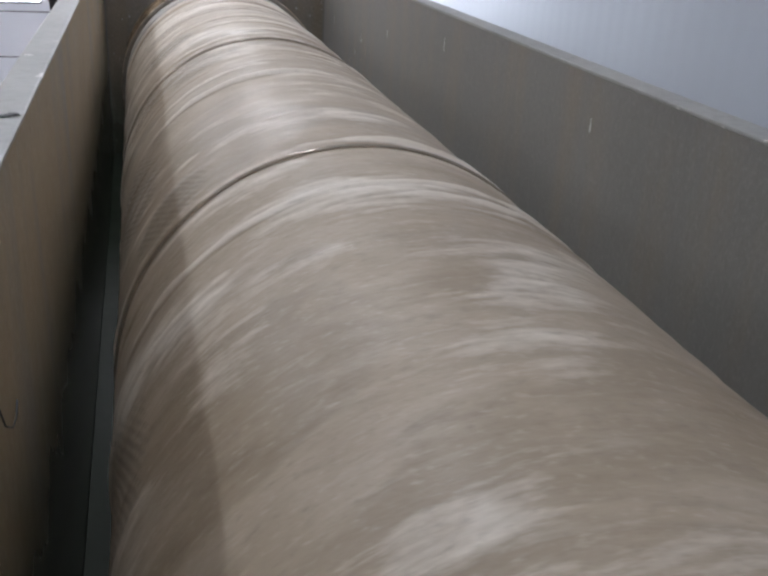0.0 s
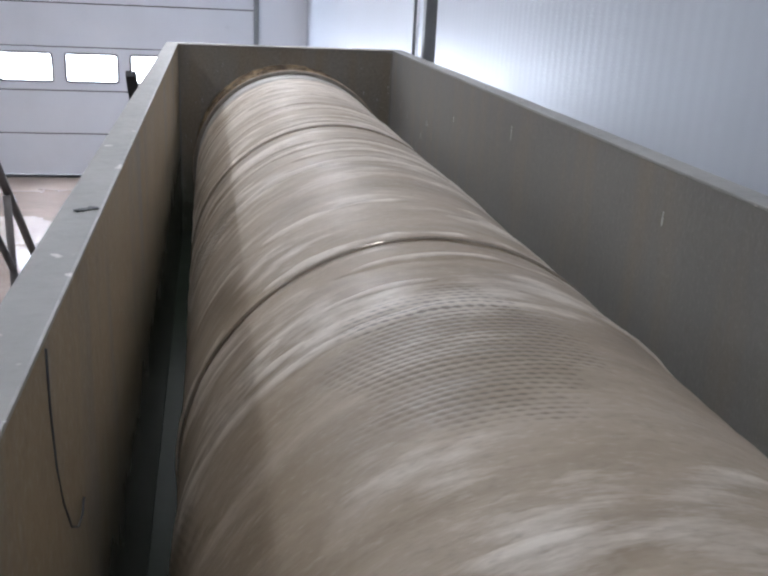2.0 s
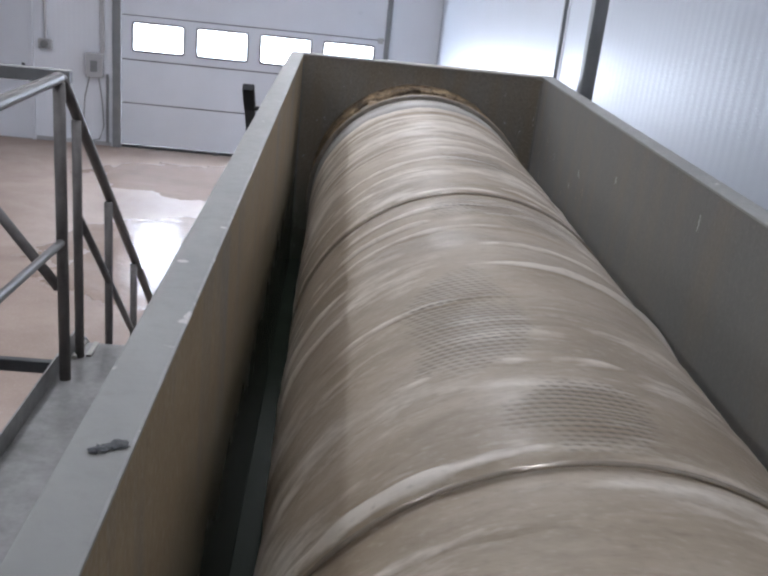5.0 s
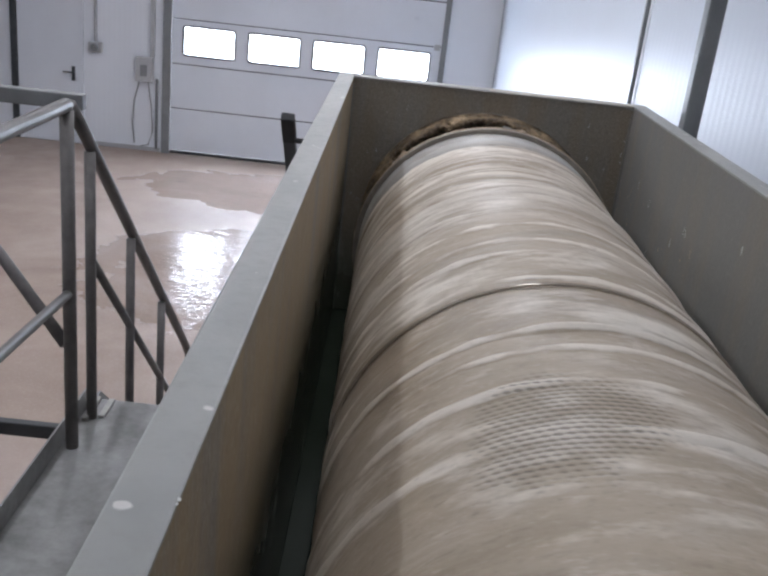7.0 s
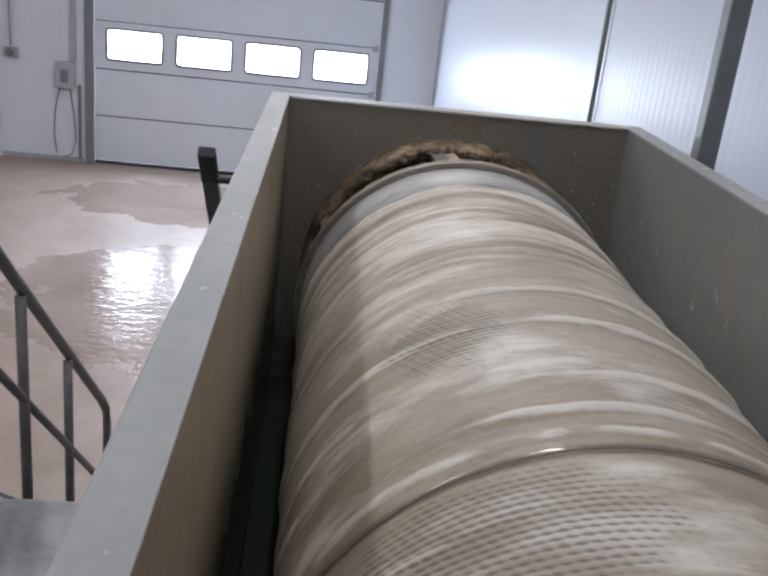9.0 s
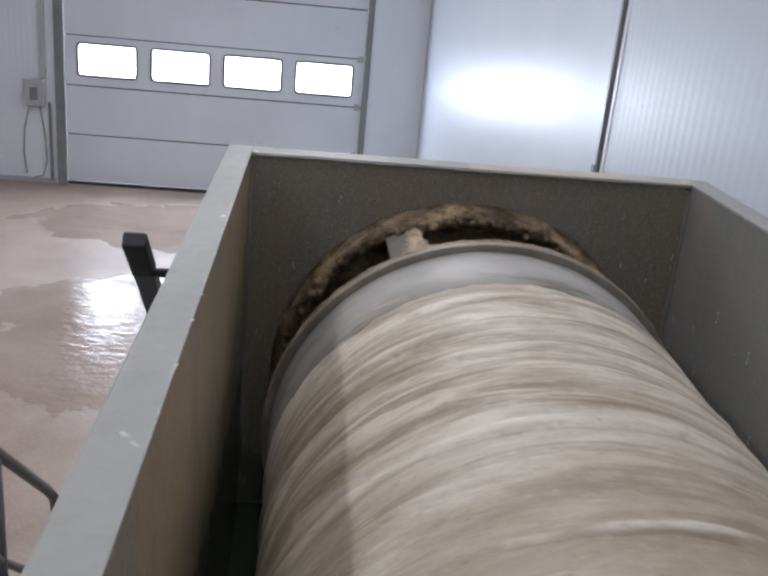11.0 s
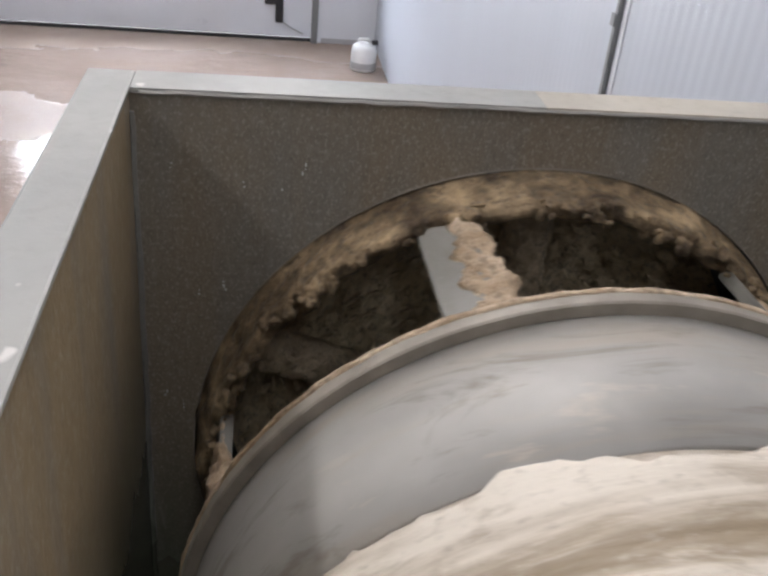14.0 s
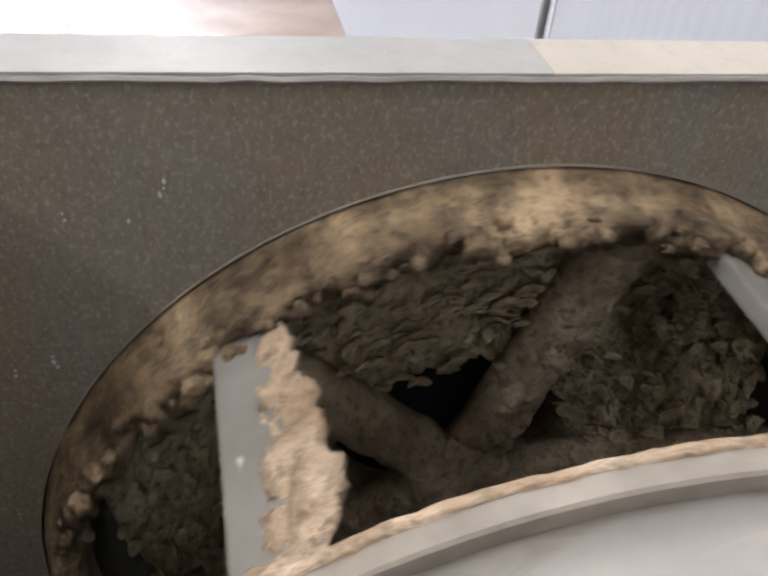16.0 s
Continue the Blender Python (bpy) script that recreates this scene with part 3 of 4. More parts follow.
def build_gate_wall_things():
    y = DOOR_Y
    door = base("door_1", "white personnel door with dark handle in panel wall", "door", kind="structure")
    part("door_leaf", box((-5.60, y - 0.03, 0.01), (-4.72, y - 0.003, 2.08), 0.006), WHITE, door)
    part("door_jamb", box((-5.69, y - 0.05, 0), (-5.605, y - 0.003, 2.16), 0.006), DARK_STEEL, door, "dark door jamb")
    part("door_jamb", box((-4.715, y - 0.05, 0), (-4.67, y - 0.003, 2.16), 0.006), WHITE, door)
    h = part("door_handle", box((-4.84, y - 0.045, 0.9), (-4.79, y - 0.031, 1.1), 0.006), DARK_STEEL, door)
    part("lever", tube([(-4.815, y - 0.04, 1.02), (-4.815, y - 0.09, 1.02), (-4.94, y - 0.09, 1.02)], 0.011, 8), DARK_STEEL, h)
    sw = base("emergency_switch", "round grey wall switch with conduit above", "switch", (-4.50, y, 1.40))
    part("box", box((-0.10, -0.07, -0.07), (0.10, -0.003, 0.07), 0.02), LIGHT_GREY, sw)
    part("knob", lathe([(-0.11, 0.0), (-0.11, 0.045), (-0.10, 0.055), (-0.07, 0.055)], 20), GREY_STEEL, sw)
    part("conduit", tube([(0, -0.03, 0.065), (0, -0.03, 2.9)], 0.02, 10), LIGHT_GREY, sw)
    cb = base("control_box", "light grey gate control box with hanging cables", "control box", (-3.80, y, 1.0))
    part("box", box((-0.12, -0.12, 0), (0.12, -0.003, 0.34), 0.012), LIGHT_GREY, cb)
    part("button_plate", box((-0.05, -0.128, 0.08), (0.05, -0.121, 0.24), 0.003), GREY_STEEL, cb)
    part("duct", box((0.07, -0.06, 0.345), (0.13, -0.003, 3.2), 0.005), LIGHT_GREY, cb)
    part("cable", tube([(-0.08, -0.05, 0.0), (-0.15, -0.05, -0.3), (-0.17, -0.05, -0.6), (-0.14, -0.05, -0.88)], 0.009, 6), GREY_STEEL, cb)
    part("cable", tube([(0.05, -0.05, 0.0), (0.10, -0.05, -0.35), (0.12, -0.05, -0.7), (0.06, -0.05, -0.9), (-0.05, -0.05, -0.93)], 0.009, 6), GREY_STEEL, cb)
    pipe = part("wall_pipe", tube([(-3.63, y - 0.03, 0.05), (-3.63, y - 0.03, 1.05)], 0.02, 10), GREY_STEEL)
    tagged(pipe, "grey conduit on wall beside gate", "pipe")
    can = base("canister", "white plastic canister with dark cap on floor", "canister", (0.86, 9.15, 0))
    part("body", lathe_up([(0.0, 0.0), (0.13, 0.0), (0.145, 0.015), (0.145, 0.22), (0.13, 0.27), (0.08, 0.30), (0.0, 0.305)]), PLASTIC, can, smooth=True)
    part("grip", tube([(-0.08, 0, 0.285), (-0.06, 0, 0.34), (0.04, 0, 0.34), (0.06, 0, 0.285)], 0.018, 8), PLASTIC, can)
    part("cap", box((0.08, -0.035, 0.285), (0.15, 0.035, 0.33), 0.012), RUBBER, can, "black screw cap")
    part("base_band", lathe_up([(0.1465, 0.03), (0.148, 0.034), (0.148, 0.096), (0.1465, 0.10)]), LIGHT_GREY, can)


# ---------------------------------------------------------------- trough
Y0 = -6.2


def end_plate_with_hole(x0, x1, z0, z1, r, y0, y1, seg=96):
    bm = bmesh.new()
    hole, rim = [], []
    for k in range(seg):
        a = 2 * math.pi * k / seg
        dx, dz = math.sin(a), math.cos(a)
        sx = (x1 if dx > 0 else -x0) / max(abs(dx), 1e-6)
        sz = ((z1 - ZC) if dz > 0 else (ZC - z0)) / max(abs(dz), 1e-6)
        s = min(sx, sz)
        hole.append((r * dx, ZC + r * dz))
        rim.append((dx * s, ZC + dz * s))
    loops = [[bm.verts.new((x, y, z)) for x, z in pts] for pts, y in ((hole, y0), (rim, y0), (rim, y1), (hole, y1))]
    for a, b in zip(loops, loops[1:] + loops[:1]):
        for k in range(seg):
            bm.faces.new((a[k], a[(k + 1) % seg], b[(k + 1) % seg], b[k]))
    bmesh.ops.recalc_face_normals(bm, faces=bm.faces)
    return bm


def build_trough():
    rng = random.Random(5)
    low = 1.72
    tr = base("machine_trough", "open grey coated steel trough around a turning drum", "trough")
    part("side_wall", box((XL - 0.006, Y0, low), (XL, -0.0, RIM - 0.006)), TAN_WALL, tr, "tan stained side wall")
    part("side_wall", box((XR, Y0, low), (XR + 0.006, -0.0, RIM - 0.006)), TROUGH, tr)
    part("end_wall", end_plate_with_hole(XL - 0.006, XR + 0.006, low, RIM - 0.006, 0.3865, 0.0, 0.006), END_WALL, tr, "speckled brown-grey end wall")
    part("hole_edge", lathe([(-0.0012, 0.3866), (-0.0012, 0.3878), (-0.0004, 0.3882), (-0.0004, 0.3866)], 128, True), LIP, tr, "bare metal edge of the opening").location.z = ZC
    part("floor_plate", box((XL - 0.006, Y0, low - 0.008), (XR + 0.006, 0.0, low)), TROUGH, tr)
    part("near_end_wall", box((XL - 0.006, Y0 - 0.006, low), (XR + 0.006, Y0 - 0.001, RIM - 0.006)), TROUGH, tr)
    fl = 0.047

    def flange(a, b, name, label="", mat=RIMM, bevel=0.0025):
        bm = bmesh.new()
        add_box(bm, a, b, bevel)
        return part(name, bm, mat, tr, label)

    # folded rim: top strip and a downturned lip
    flange((XL - fl, Y0, RIM - 0.006), (XL + 0.001, 0.054, RIM), "rim_flange")
    flange((XR - 0.001, Y0, RIM - 0.006), (XR + fl, 0.054, RIM), "rim_flange")
    flange((XL + 0.0015, -0.001, RIM - 0.006), (-0.01705, 0.054, RIM), "rim_flange", bevel=0.0006)
    flange((-0.01695, -0.001, RIM - 0.0061), (XR - 0.0015, 0.054, RIM - 0.0001), "rim_flange", "tan stained rim strip", RIM_TAN, 0.0006)
    flange((XL - fl, Y0, RIM - 0.05), (XL - fl + 0.005, 0.054, RIM - 0.0062), "rim_lip")
    flange((XR + fl - 0.005, Y0, RIM - 0.05), (XR + fl, 0.054, RIM - 0.0062), "rim_lip")
    flange((XL - fl + 0.006, 0.049, RIM - 0.05), (XR + fl - 0.006, 0.054, RIM - 0.0064), "rim_lip")
    # weld beads in the corners
    for x in (XL + 0.002, XR - 0.002):
        pts = [(x + rng.uniform(-0.001, 0.001), -0.003, low + 0.02 + 0.02 * k) for k in range(49)]
        part("weld_seam", tube(pts, 0.004, 6), TROUGH, tr)
    part("edge_weld", tube([(XL + 0.01 + 0.02 * k, -0.002, RIM - 0.004 + rng.uniform(-0.0007, 0.0007)) for k in range(43)], 0.0022, 6), VANE, tr, "bright ground metal edge")
    for x, y in ((XL - 0.017, -2.753),):
        chip = part("dirt_flake", clumps([(x + d * 0.006, y + d * 0.004, RIM + 0.0015) for d in (-1.5, -0.7, 0, 0.7, 1.5)], rng, 0.0035, 0.005, (1, 1, 0.25)), DARK_STEEL)
        tagged(chip, "dark flake of dried dirt on rim", "dirt")
    for k in range(20):
        y = rng.uniform(-3.4, -0.1)
        bm = clumps([(XL - rng.uniform(-0.001, 0.004), y + 0.006 * j, RIM - 0.0005) for j in range(rng.randint(1, 4))], rng, 0.001, 0.0022, (1, 1, 0.12))
        part("paint_chip", bm, CHIP, tr, "pale chipped paint")
    # dried splashes on the walls beside the outlet
    for k in range(46):
        y, z = -0.015 - 0.75 * rng.random() ** 1.6, 2.62 - 0.5 * rng.random() ** 0.7
        drip = clumps([(XR - 0.0005, y + rng.uniform(-0.003, 0.003), z - 0.006 * j) for j in range(rng.randint(1, 4))], rng, 0.0010, 0.0024, (0.2, 1, 1.3))
        part("dried_splash", drip, PALE_CRUD if k % 3 else CHIP, tr, "dried pale splash")
    for k in range(34):
        side = 1 if k % 2 else -1
        x, z = side * (0.425 - 0.20 * rng.random() ** 2), 2.66 - 0.42 * rng.random()
        if math.hypot(x, z - ZC) > 0.40:
            drip = clumps([(x + rng.uniform(-0.002, 0.002), -0.0005, z - 0.005 * j) for j in range(rng.randint(1, 3))], rng, 0.0007, 0.0016, (1, 0.2, 1.3))
            part("dried_splash", drip, CHIP, tr, "dried pale splash")
    for y, z, n in ((-1.62, 2.66, 7), (-2.45, 2.645, 5), (-1.05, 2.60, 4)):
        part("dried_splash", clumps([(XR - 0.0004, y, z - 0.005 * j) for j in range(n)], rng, 0.0016, 0.0028, (0.2, 1, 1.5)), CHIP, tr, "dried pale run")
    # machine body under the rim and legs down to the floor
    part("leg", box((XL - 0.01, -0.14, 0.0), (XL + 0.08, -0.05, low - 0.01), 0.004), GREY_STEEL, tr)
    part("leg", box((XR - 0.08, -0.14, 0.0), (XR + 0.01, -0.05, low - 0.01), 0.004), GREY_STEEL, tr)
    part("leg", box((XL - 0.01, Y0 + 0.05, 0.0), (XL + 0.08, Y0 + 0.14, low - 0.01), 0.004), GREY_STEEL, tr)
    part("leg", box((XR - 0.08, Y0 + 0.05, 0.0), (XR + 0.01, Y0 + 0.14, low - 0.01), 0.004), GREY_STEEL, tr)
    # outlet hood behind the end wall
    hood = bmesh.new()
    add_box(hood, (XL, 0.165, low), (XR, 0.171, RIM - 0.08))
    add_box(hood, (XL, 0.0065, low), (XL + 0.005, 0.1645, RIM - 0.08))
    add_box(hood, (XR - 0.005, 0.0065, low), (XR, 0.1645, RIM - 0.08))
    add_box(hood, (XL + 0.006, 0.0065, RIM - 0.09), (XR - 0.006, 0.1645, RIM - 0.08))
    part("outlet_hood", hood, TROUGH, tr)
    water = part("water", box((XL + 0.001, Y0 + 0.001, 1.93), (XR - 0.001, -0.001, 1.945)), WATER)
    tagged(water, "murky dark water in the trough bottom", "water", kind="structure")


# ---------------------------------------------------------------- drum
R = 0.370


def build_drum():
    rng = random.Random(11)
    dr = base("screen_drum", "turning screen drum coated in streaked beige fibre", "drum", (0, 0, ZC))
    # fibre-coated shell with two grooves where the clamp wires bite
    step, prof, y = 0.0065, [], -0.405
    while y > Y0 + 0.05:
        h = -0.0035 * sum(math.exp(-((y - c) / 0.012) ** 2) for c in (-1.515, -2.578))
        prof.append((y, R + h))
        y -= step
    shell = lathe(prof, 160)
    for v in shell.verts:
        k = 1 + (0.0030 * noise.noise(Vector((v.co.x * 4, v.co.y * 7, v.co.z * 4))) + 0.0016 * noise.noise(Vector((v.co.x * 11, v.co.y * 30, v.co.z * 11)))) / R
        v.co.x *= k
        v.co.z *= k
    part("fibre_shell", shell, DRUM, dr, smooth=True)
    # ragged edge of the coat where it laps on to the collar
    fringe = lathe([(-0.52, R - 0.002), (-0.50, R + 0.002), (-0.47, R + 0.0038), (-0.45, R + 0.0048), (-0.43, R + 0.0048), (-0.422, R + 0.0044), (-0.416, R + 0.0025)], 300)
    for v in fringe.verts:
        if v.co.y > -0.46:
            q = Vector((v.co.x * 9, 4, v.co.z * 9))
            v.co.y += (v.co.y + 0.46) / 0.044 * (0.020 * noise.noise(q) + 0.012 * noise.noise(q * 3) + 0.006 * noise.noise(q * 8) - 0.028)
    part("fibre_fringe", fringe, DRUM, dr, "ragged pale edge of the fibre coat", True)
    # soft ridges of fibre built up round the drum
    ridges = [(-0.50, 4), (-0.585, 6), (-0.67, 7), (-0.77, 3), (-0.87, 7), (-0.96, 5), (-1.06, 7), (-1.175, 7), (-1.27, 4), (-1.345, 7), (-1.43, 5), (-1.48, 6),
              (-1.605, 5), (-1.69, 8), (-1.75, 5), (-1.855, 6), (-1.97, 9), (-2.10, 3), (-2.33, 8), (-2.545, 9), (-2.66, 3), (-2.765, 5), (-2.815, 6), (-2.86, 5),
              (-3.32, 2), (-3.45, 3), (-3.58, 4), (-3.74, 3)]
    for y, mm in ridges:
        w, h, seed = rng.uniform(0.026, 0.040) * (0.8 if y > -0.55 else 1), mm * 0.00062, rng.uniform(0, 90)
        bm = lathe([(y + w * u, R - 0.0045 + (h + 0.0045) * math.exp(-3.2 * u * u)) for u in (-1, -0.8, -0.6, -0.42, -0.25, -0.12, 0, 0.12, 0.25, 0.42, 0.6, 0.8, 1)], 150)
        for v in bm.verts:
            r = math.hypot(v.co.x, v.co.z)
            q = Vector((v.co.x * 3, seed, v.co.z * 3))
            fall = 0.78 + 0.9 * noise.noise(q) + 0.4 * noise.noise(q * 5) + 0.2 * noise.noise(Vector((v.co.x * 30, v.co.y * 80, v.co.z * 30)))
            k = (R - 0.0045 + (r - R + 0.0045) * max(0.2, min(1.25, fall))) / r
            v.co.x, v.co.z = v.co.x * k, v.co.z * k
            v.co.y += 0.010 * noise.noise(q * 0.6) + 0.004 * noise.noise(q * 4)
        part("fibre_ridge", bm, DRUM, dr, "pale raised fibre ridge", True)
    for by in (-1.515, -2.578):
        wire = lathe([(by + 0.0028 * math.cos(math.pi / 3 * k), R + 0.0010 + 0.0028 * math.sin(math.pi / 3 * k)) for k in range(6)], 160, True)
        part("clamp_wire", wire, WIRE, dr, "thin polished clamp wire", True)
    part("collar", lathe([(-0.44, R - 0.004), (-0.44, R + 0.003), (-0.277, R + 0.004), (-0.277, R - 0.004)], 128), STEEL, dr, "smooth stainless steel end collar", True)
    part("lip_flange", lathe([(-0.277, R - 0.02), (-0.277, R + 0.0155), (-0.275, R + 0.017), (-0.258, R + 0.017), (-0.256, R + 0.0155), (-0.256, R - 0.02)], 128, True), LIP, dr, "raised dull steel lip")
    # ring in the outlet, caked all round
    prof = [(-0.050, 0.353), (-0.052, 0.358), (-0.052, 0.364), (-0.050, 0.370)] + [(-0.047 + 0.0036 * k, 0.372 + 0.0009 * k) for k in range(12)] + [(-0.004, 0.383), (0.0, 0.3845), (0.02, 0.3845), (0.02, 0.350)]
    ring = lathe(prof, 260, True)
    for v in ring.verts:
        if v.co.y < -0.004:
            d = crust(v.co, 0.007, 26)
            k = 1 + min(d, 0.005 if v.co.y > -0.025 else 0.010) / 0.37
            v.co.x, v.co.z = v.co.x * k, v.co.z * k
            v.co.y += crust(v.co, 0.009, 30, 40) * (1 if v.co.y < -0.04 else 0.2)
    part("outlet_ring", ring, CRUD, dr, "caked brown outlet ring", True)
    pts = []
    for k in range(420):
        a = rng.uniform(0, 2 * math.pi)
        r = rng.uniform(0.354, 0.372)
        pts.append((r * math.sin(a), rng.uniform(-0.062, -0.038), r * math.cos(a)))
    ring_crud = part("ring_crud", clumps(pts, rng, 0.003, 0.008), CRUD, dr, "lumpy brown residue", True)
    tagged(ring_crud, kind="stuff")
    edge = lathe([(-0.2625, 0.3862), (-0.2622, 0.3882), (-0.259, 0.3892), (-0.2555, 0.3884), (-0.2545, 0.386), (-0.2545, 0.374), (-0.2562, 0.374)], 300)
    for v in edge.verts:
        d = 1 + crust(v.co, 0.0016, 60) / 0.387
        v.co.x, v.co.z = v.co.x * d, v.co.z * d
        v.co.y += crust(v.co, 0.0018, 45, 30)
    part("lip_crud", edge, PALE_CRUD, dr, "pale fibre on the lip edge", True)
    # six bars that carry the outlet ring
    for k in range(6):
        m = pose(0, 0, 0, 0, 60 * k, 0)
        bar = part("bar", box((-0.030, -0.2555, 0.347), (0.026, -0.046, 0.362), 0.003, m), BAR, dr, "flat steel bar with fibre on its edge")
        bm = wad((0.000, -0.256, 0.350), (0.036, -0.05, 0.367), rng, 0.010)
        bmesh.ops.transform(bm, matrix=m, verts=bm.verts)
        part("fibre_wad", bm, PALE_CRUD, bar, "pale tan fibre wad", True)
        bm = wad((-0.032, -0.258, 0.350), (0.02, -0.226, 0.368), rng, 0.006)
        bmesh.ops.transform(bm, matrix=m, verts=bm.verts)
        part("fibre_wad", bm, PALE_CRUD, bar, "pale tan fibre wad", True)
    # end head of the drum seen through the gaps, with a round opening in its middle
    head = lathe([(0.156, 0.118), (0.105, 0.118)] + [(0.092 + 0.0004 * k, 0.124 + 0.0052 * k) for k in range(44)] + [(0.110, 0.352)], 220)
    for v in head.verts:
        r = math.hypot(v.co.x, v.co.z)
        if 0.122 < r < 0.35:
            q = Vector((v.co.x, v.co.y, v.co.z)) * 1.0
            flake = abs(noise.noise(Vector((q.x * 22, 3, q.z * 46)))) + 0.5 * abs(noise.noise(Vector((q.x * 60, 9, q.z * 95))))
            v.co.y -= 0.028 * flake + crust(v.co, 0.007, 12)
    part("end_head", head, INNER_CRUD, dr, "caked brown residue round a dark opening", True)
    # black disc added, its colour stands in for the shade in the hollow
    part("hollow_shade", lathe([(0.1565, 0.0), (0.1565, 0.1175)], 48), RUBBER, dr, "black disc for the shade in the central hollow")
    flakes = bmesh.new()
    for k in range(900):
        a, r = rng.uniform(0, 2 * math.pi), math.sqrt(rng.uniform(0.125 ** 2, 0.335 ** 2))
        w, h, seed = rng.uniform(0.006, 0.017), rng.uniform(0.0035, 0.008), rng.uniform(0, 90)
        m = pose(r * math.sin(a), 0.082 + 0.07 * (r - 0.07) + rng.uniform(-0.034, 0.006), r * math.cos(a), rng.uniform(-35, 10), math.degrees(a) + rng.uniform(-22, 22), rng.uniform(-25, 25))
        rim, top, low = [], [], []
        for j in range(11):
            t = 2 * math.pi * j / 11
            g = 1 + 0.55 * noise.noise(Vector((math.cos(t) * 1.4, math.sin(t) * 1.4, seed)))
            x, z = w * g * math.cos(t), h * g * math.sin(t)
            curl = -0.30 * abs(x) - 0.6 * z
            top.append(flakes.verts.new(m @ Vector((x, curl - 0.0022, z))))
            low.append(flakes.verts.new(m @ Vector((x * 0.8, curl + 0.004, z * 0.8))))
        peak = flakes.verts.new(m @ Vector((0, -0.0045, 0)))
        for j in range(11):
            i = (j + 1) % 11
            flakes.faces.new((top[j], top[i], peak))
            flakes.faces.new((top[i], top[j], low[j], low[i]))
    bmesh.ops.recalc_face_normals(flakes, faces=flakes.faces)
    head_crud = part("head_crust", flakes, INNER_CRUD, dr, "curled flakes of dried brown residue")
    tagged(head_crud, kind="stuff")
    # five caked spokes from the ring to the hub
    for k in range(5):
        m = pose(0, 0, 0, 0, 72 * k + 45.5, 0)
        spoke = bmesh.new()
        bmesh.ops.create_grid(spoke, x_segments=14, y_segments=70, size=0.5)
        seed = rng.uniform(0, 90)
        for v in spoke.verts:
            u, w = v.co.x * 2, v.co.y + 0.5
            edge = 1 + 0.10 * noise.noise(Vector((seed, w * 16, u)))
            p = Vector((u * 0.029 * edge, 0.036 + 0.022 * abs(u) ** 4, 0.035 + 0.322 * w))
            p.y -= crust(p, 0.007, 34, seed) + crust(p, 0.006, 95, seed)
            v.co = p
        out = bmesh.ops.extrude_face_region(spoke, geom=spoke.faces[:])["geom"]
        for v in out:
            if isinstance(v, bmesh.types.BMVert):
                v.co.y = 0.072
        bmesh.ops.recalc_face_normals(spoke, faces=spoke.faces)
        bmesh.ops.transform(spoke, matrix=m, verts=spoke.verts)
        part("spoke", spoke, SPOKE_CRUD, dr, "flat spoke caked with brown residue", True)
    hub = lathe([(0.072, 0.0), (0.072, 0.052), (0.040, 0.052), (0.032, 0.046), (0.030, 0.0)], 60)
    for v in hub.verts:
        if v.co.y < 0.06:
            v.co.y -= crust(v.co, 0.006, 30, 7)
    part("hub", hub, SPOKE_CRUD, dr, "caked hub of the spokes", True)
    return dr


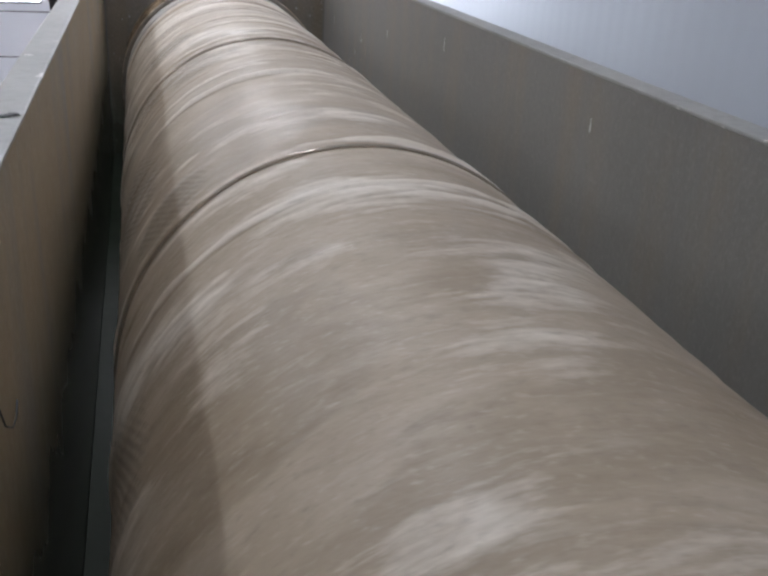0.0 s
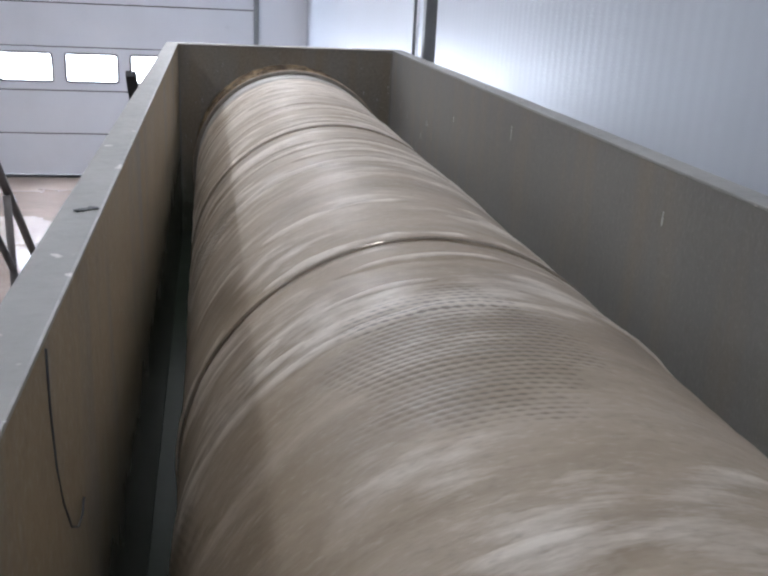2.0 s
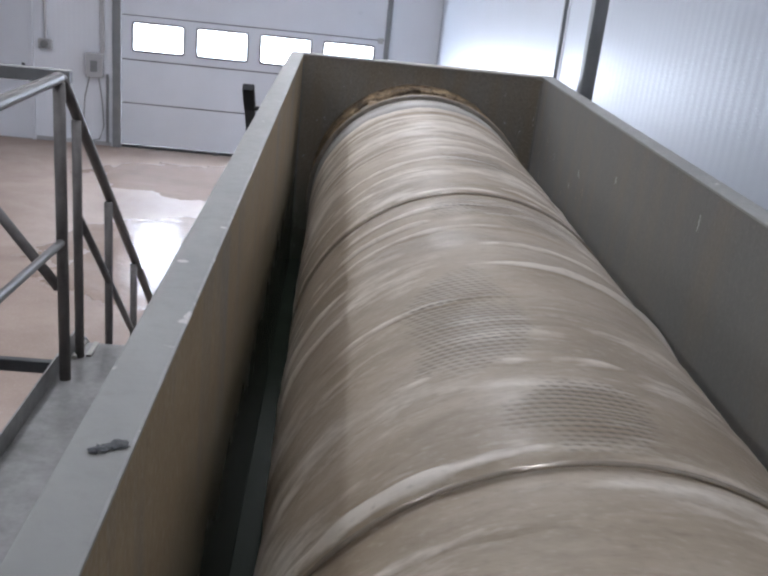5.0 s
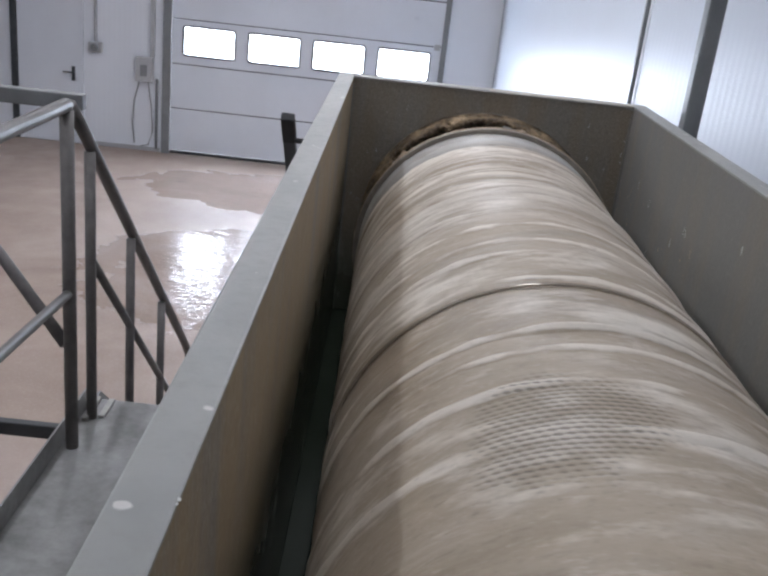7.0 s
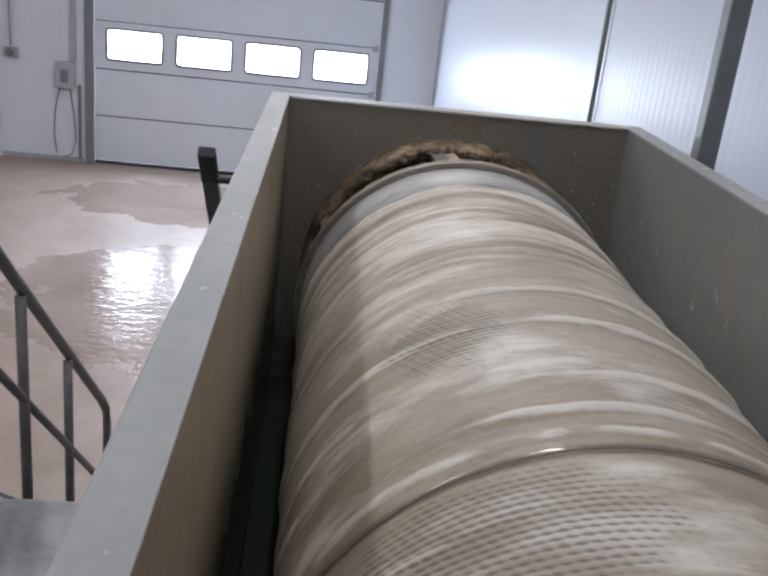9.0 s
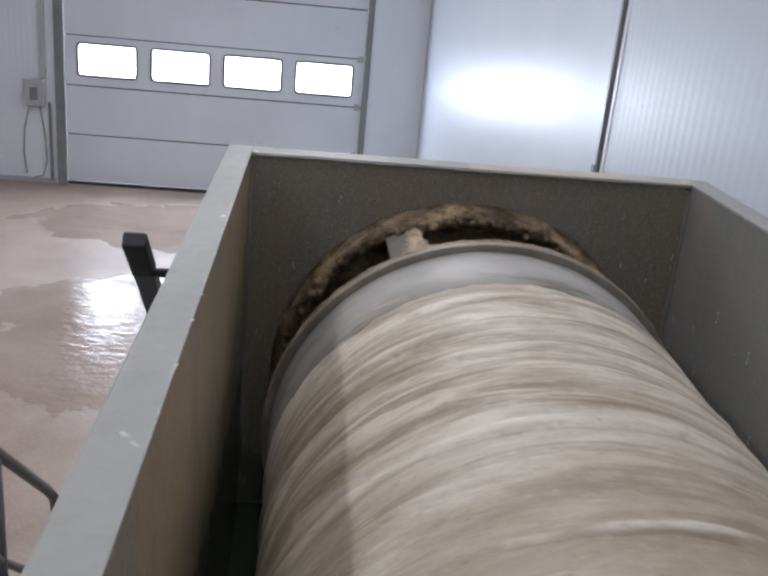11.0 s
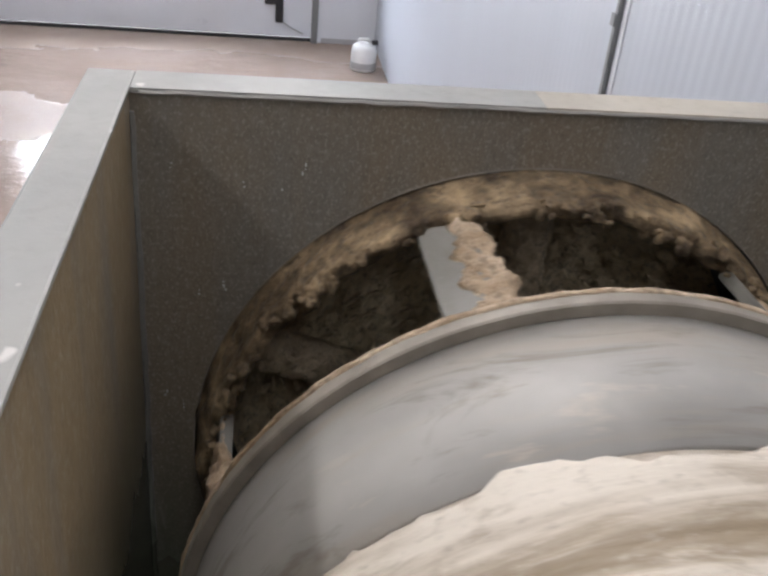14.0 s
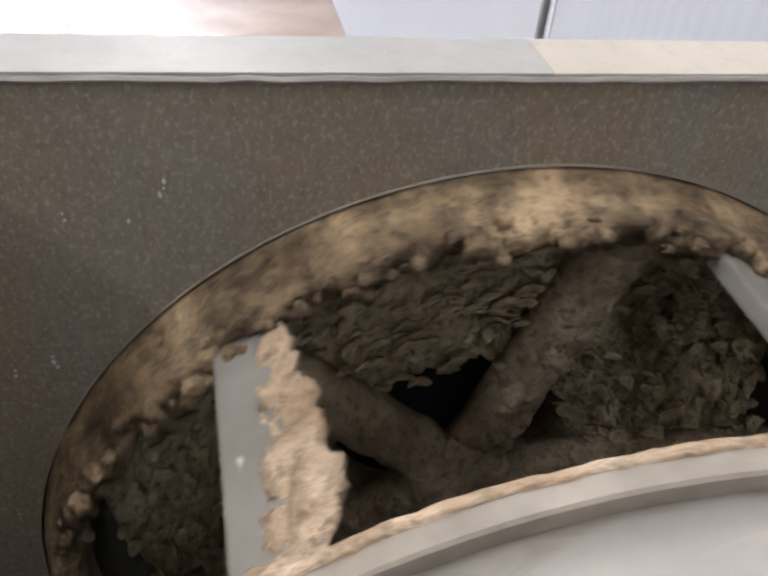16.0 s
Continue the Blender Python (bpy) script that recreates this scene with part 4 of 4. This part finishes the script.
# ---------------------------------------------------------------- gangway, stair and rails
def build_gangway():
    gw = base("gangway", "grey steel gangway beside the trough", "gangway", kind="structure")
    x0, x1 = -1.21, XL - 0.09
    y1 = -0.14
    part("deck", box((x0, Y0, PLAT - 0.03), (x1, y1, PLAT), 0.004), PLATE, gw)
    part("toe_board", box((x0 - 0.006, Y0, PLAT - 0.06), (x0, y1, PLAT + 0.07), 0.001), PLATE, gw)
    # bright strips added for a shiny scrap of unknown kind on the deck
    part("shiny_scrap", box((x0 + 0.012, y1 - 0.16, PLAT + 0.0005), (x0 + 0.030, y1 - 0.01, PLAT + 0.014), 0.003, None), VANE, gw, "bright strip standing in for a shiny scrap")
    part("shiny_scrap", box((x0 + 0.055, y1 - 0.13, PLAT + 0.0005), (x0 + 0.075, y1 - 0.01, PLAT + 0.010), 0.003, None), VANE, gw, "bright strip standing in for a shiny scrap")
    part("edge_beam", box((x0, y1 - 0.05, PLAT - 0.15), (x1, y1 - 0.002, PLAT - 0.031), 0.004), GREY_STEEL, gw)
    for yy in (-0.25, -3.0, -5.8):
        part("leg", box((x0 + 0.02, yy - 0.03, 0), (x0 + 0.08, yy + 0.03, PLAT - 0.031), 0.004), GREY_STEEL, gw)
        part("leg", box((x1 - 0.08, yy - 0.03, 0), (x1 - 0.02, yy + 0.03, PLAT - 0.031), 0.004), GREY_STEEL, gw)
    st = base("stair", "steel stair going down from the gangway", "stair", kind="structure")
    n = 8
    for k in range(n):
        z = PLAT - (k + 1) * PLAT / (n + 1)
        yy = y1 + 0.02 + k * 0.21
        part("tread", box((x0 + 0.03, yy, z - 0.03), (x1 - 0.03, yy + 0.24, z), 0.004), PLATE, st)
    for x in (x0, x1 - 0.03):
        bm = bmesh.new()
        pts = [(y1, PLAT - 0.16), (y1, PLAT), (y1 + 0.05, PLAT), (y1 + n * 0.21 + 0.05, 0.17), (y1 + n * 0.21 + 0.05, 0.0), (y1 + n * 0.21 - 0.12, 0.0)]
        f0 = [bm.verts.new((x, a, b)) for a, b in pts]
        f1 = [bm.verts.new((x + 0.008, a, b)) for a, b in pts]
        bm.faces.new(f0)
        bm.faces.new(f1)
        for k in range(len(pts)):
            j = (k + 1) % len(pts)
            bm.faces.new((f0[k], f0[j], f1[j], f1[k]))
        bmesh.ops.recalc_face_normals(bm, faces=bm.faces)
        part("stringer", bm, GREY_STEEL, st)
    rail = base("stair_rail", "grey tube handrail descending along the stair", "handrail")
    x = -1.175
    part("handrail", tube([(x, -0.43, 2.62), (x, -0.30, 2.51), (x, 1.10, 1.235), (x, 1.17, 1.16), (x, 1.19, 1.08), (x, 1.19, 0.42)], 0.0185, 12), GALV, rail, smooth=True)
    part("knee_rail", tube([(x, -0.27, 2.13), (x, 1.17, 0.78)], 0.014, 10), GALV, rail, smooth=True)
    for yy, zt, zb in ((-0.27, 2.46, PLAT - 0.1), (0.16, 2.06, 1.1), (0.62, 1.64, 0.78)):
        part("post", tube([(x, yy, zb), (x, yy, zt)], 0.0165, 12), GALV, rail, smooth=True)
    pr = base("platform_rail", "galvanised tube railing at the gangway corner", "railing")
    part("post", tube([(x, -0.455, PLAT - 0.02), (x, -0.455, 2.61)], 0.0195, 12), GALV, pr, smooth=True)
    part("top_rail", tube([(x, -0.455, 2.625), (x - 0.015, -2.4, 2.625)], 0.019, 12), GALV, pr, smooth=True)
    part("mid_rail", tube([(x, -0.455, 2.09), (x - 0.01, -2.4, 2.16)], 0.014, 10), GALV, pr, smooth=True)
    part("back_rail", box((-2.4, -0.27, 2.575), (x - 0.02, -0.23, 2.62), 0.005), GREY_STEEL, pr)
    part("brace", tube([(x - 0.02, -0.44, 1.92), (-1.44, -0.29, 2.12), (-2.1, 0.05, 2.62)], 0.018, 12), GALV, pr, smooth=True)
    part("kick_bar", box((-2.4, -0.43, 1.585), (x - 0.05, -0.40, 1.63), 0.004), DARK_STEEL, pr, "dark kick bar")
    part("post", tube([(-2.38, -0.25, 0.0), (-2.38, -0.25, 2.6)], 0.023, 12), GALV, pr, smooth=True)
    part("post", tube([(x - 0.015, -2.4, PLAT - 0.02), (x - 0.015, -2.4, 2.62)], 0.023, 12), GALV, pr, smooth=True)


def build_posts():
    col = base("steel_post", "grey square steel post beside the trough", "post", (0.512, -0.31, 0))
    part("shaft", box((-0.023, -0.023, 0.012), (0.023, 0.023, CEIL - 0.001), 0.005), GREY_STEEL, col)
    part("foot_plate", box((-0.06, -0.08, 0.0), (0.08, 0.08, 0.0115), 0.002), GREY_STEEL, col)
    cord = part("hanging_cord", tube([(XL + 0.004, -3.165, RIM - 0.004), (XL + 0.004, -3.166, 2.67), (XL + 0.004, -3.158, 2.615), (XL + 0.004, -3.14, 2.57), (XL + 0.004, -3.112, 2.53), (XL + 0.005, -3.085, 2.512), (XL + 0.006, -3.066, 2.512), (XL + 0.007, -3.056, 2.525)], 0.0010, 8), DARK_STEEL, smooth=True)
    tagged(cord, "thin dark cord hooked over the trough wall", "cord")
    lev = base("lever_stand", "dark steel lever resting on an upright by the trough", "lever", (-0.605, -0.30, 0))
    tilt = math.degrees(math.atan2(0.20, 0.215))
    part("lever", box((-0.018, -0.02, -0.012), (0.018, 1.0, 0.012), 0.003, pose(0, 0.012, 2.615, -tilt, 0, 0)), DARK_STEEL, lev)
    part("grip", box((-0.0195, -0.024, -0.0135), (0.0195, 0.10, 0.0135), 0.005, pose(0, 0.012, 2.615, -tilt, 0, 0)), RUBBER, lev, "black rubber grip")
    part("upright", box((-0.017, 0.62, 0.011), (0.017, 0.66, 2.03), 0.003), DARK_STEEL, lev)
    part("foot_plate", box((-0.06, 0.58, 0.0), (0.06, 0.70, 0.0105), 0.002), DARK_STEEL, lev)
    part("lock_pin", tube([(0.015, 0.07, 2.55), (0.06, 0.07, 2.55)], 0.008, 10), RUBBER, lev)


build_hall()
build_gate()
build_gate_wall_things()
build_trough()
drum = build_drum()
build_gangway()
build_posts()


def motions():
    """The drum turns steadily, clockwise as seen from the near end."""
    rows = []
    for k in range(33):
        t = 0.5 * k
        rows.append((t, pose(0, 0, ZC, 0, 18.7 + 81.5 * (t - 13.0), 0)))
    walk(drum, rows)


motions()
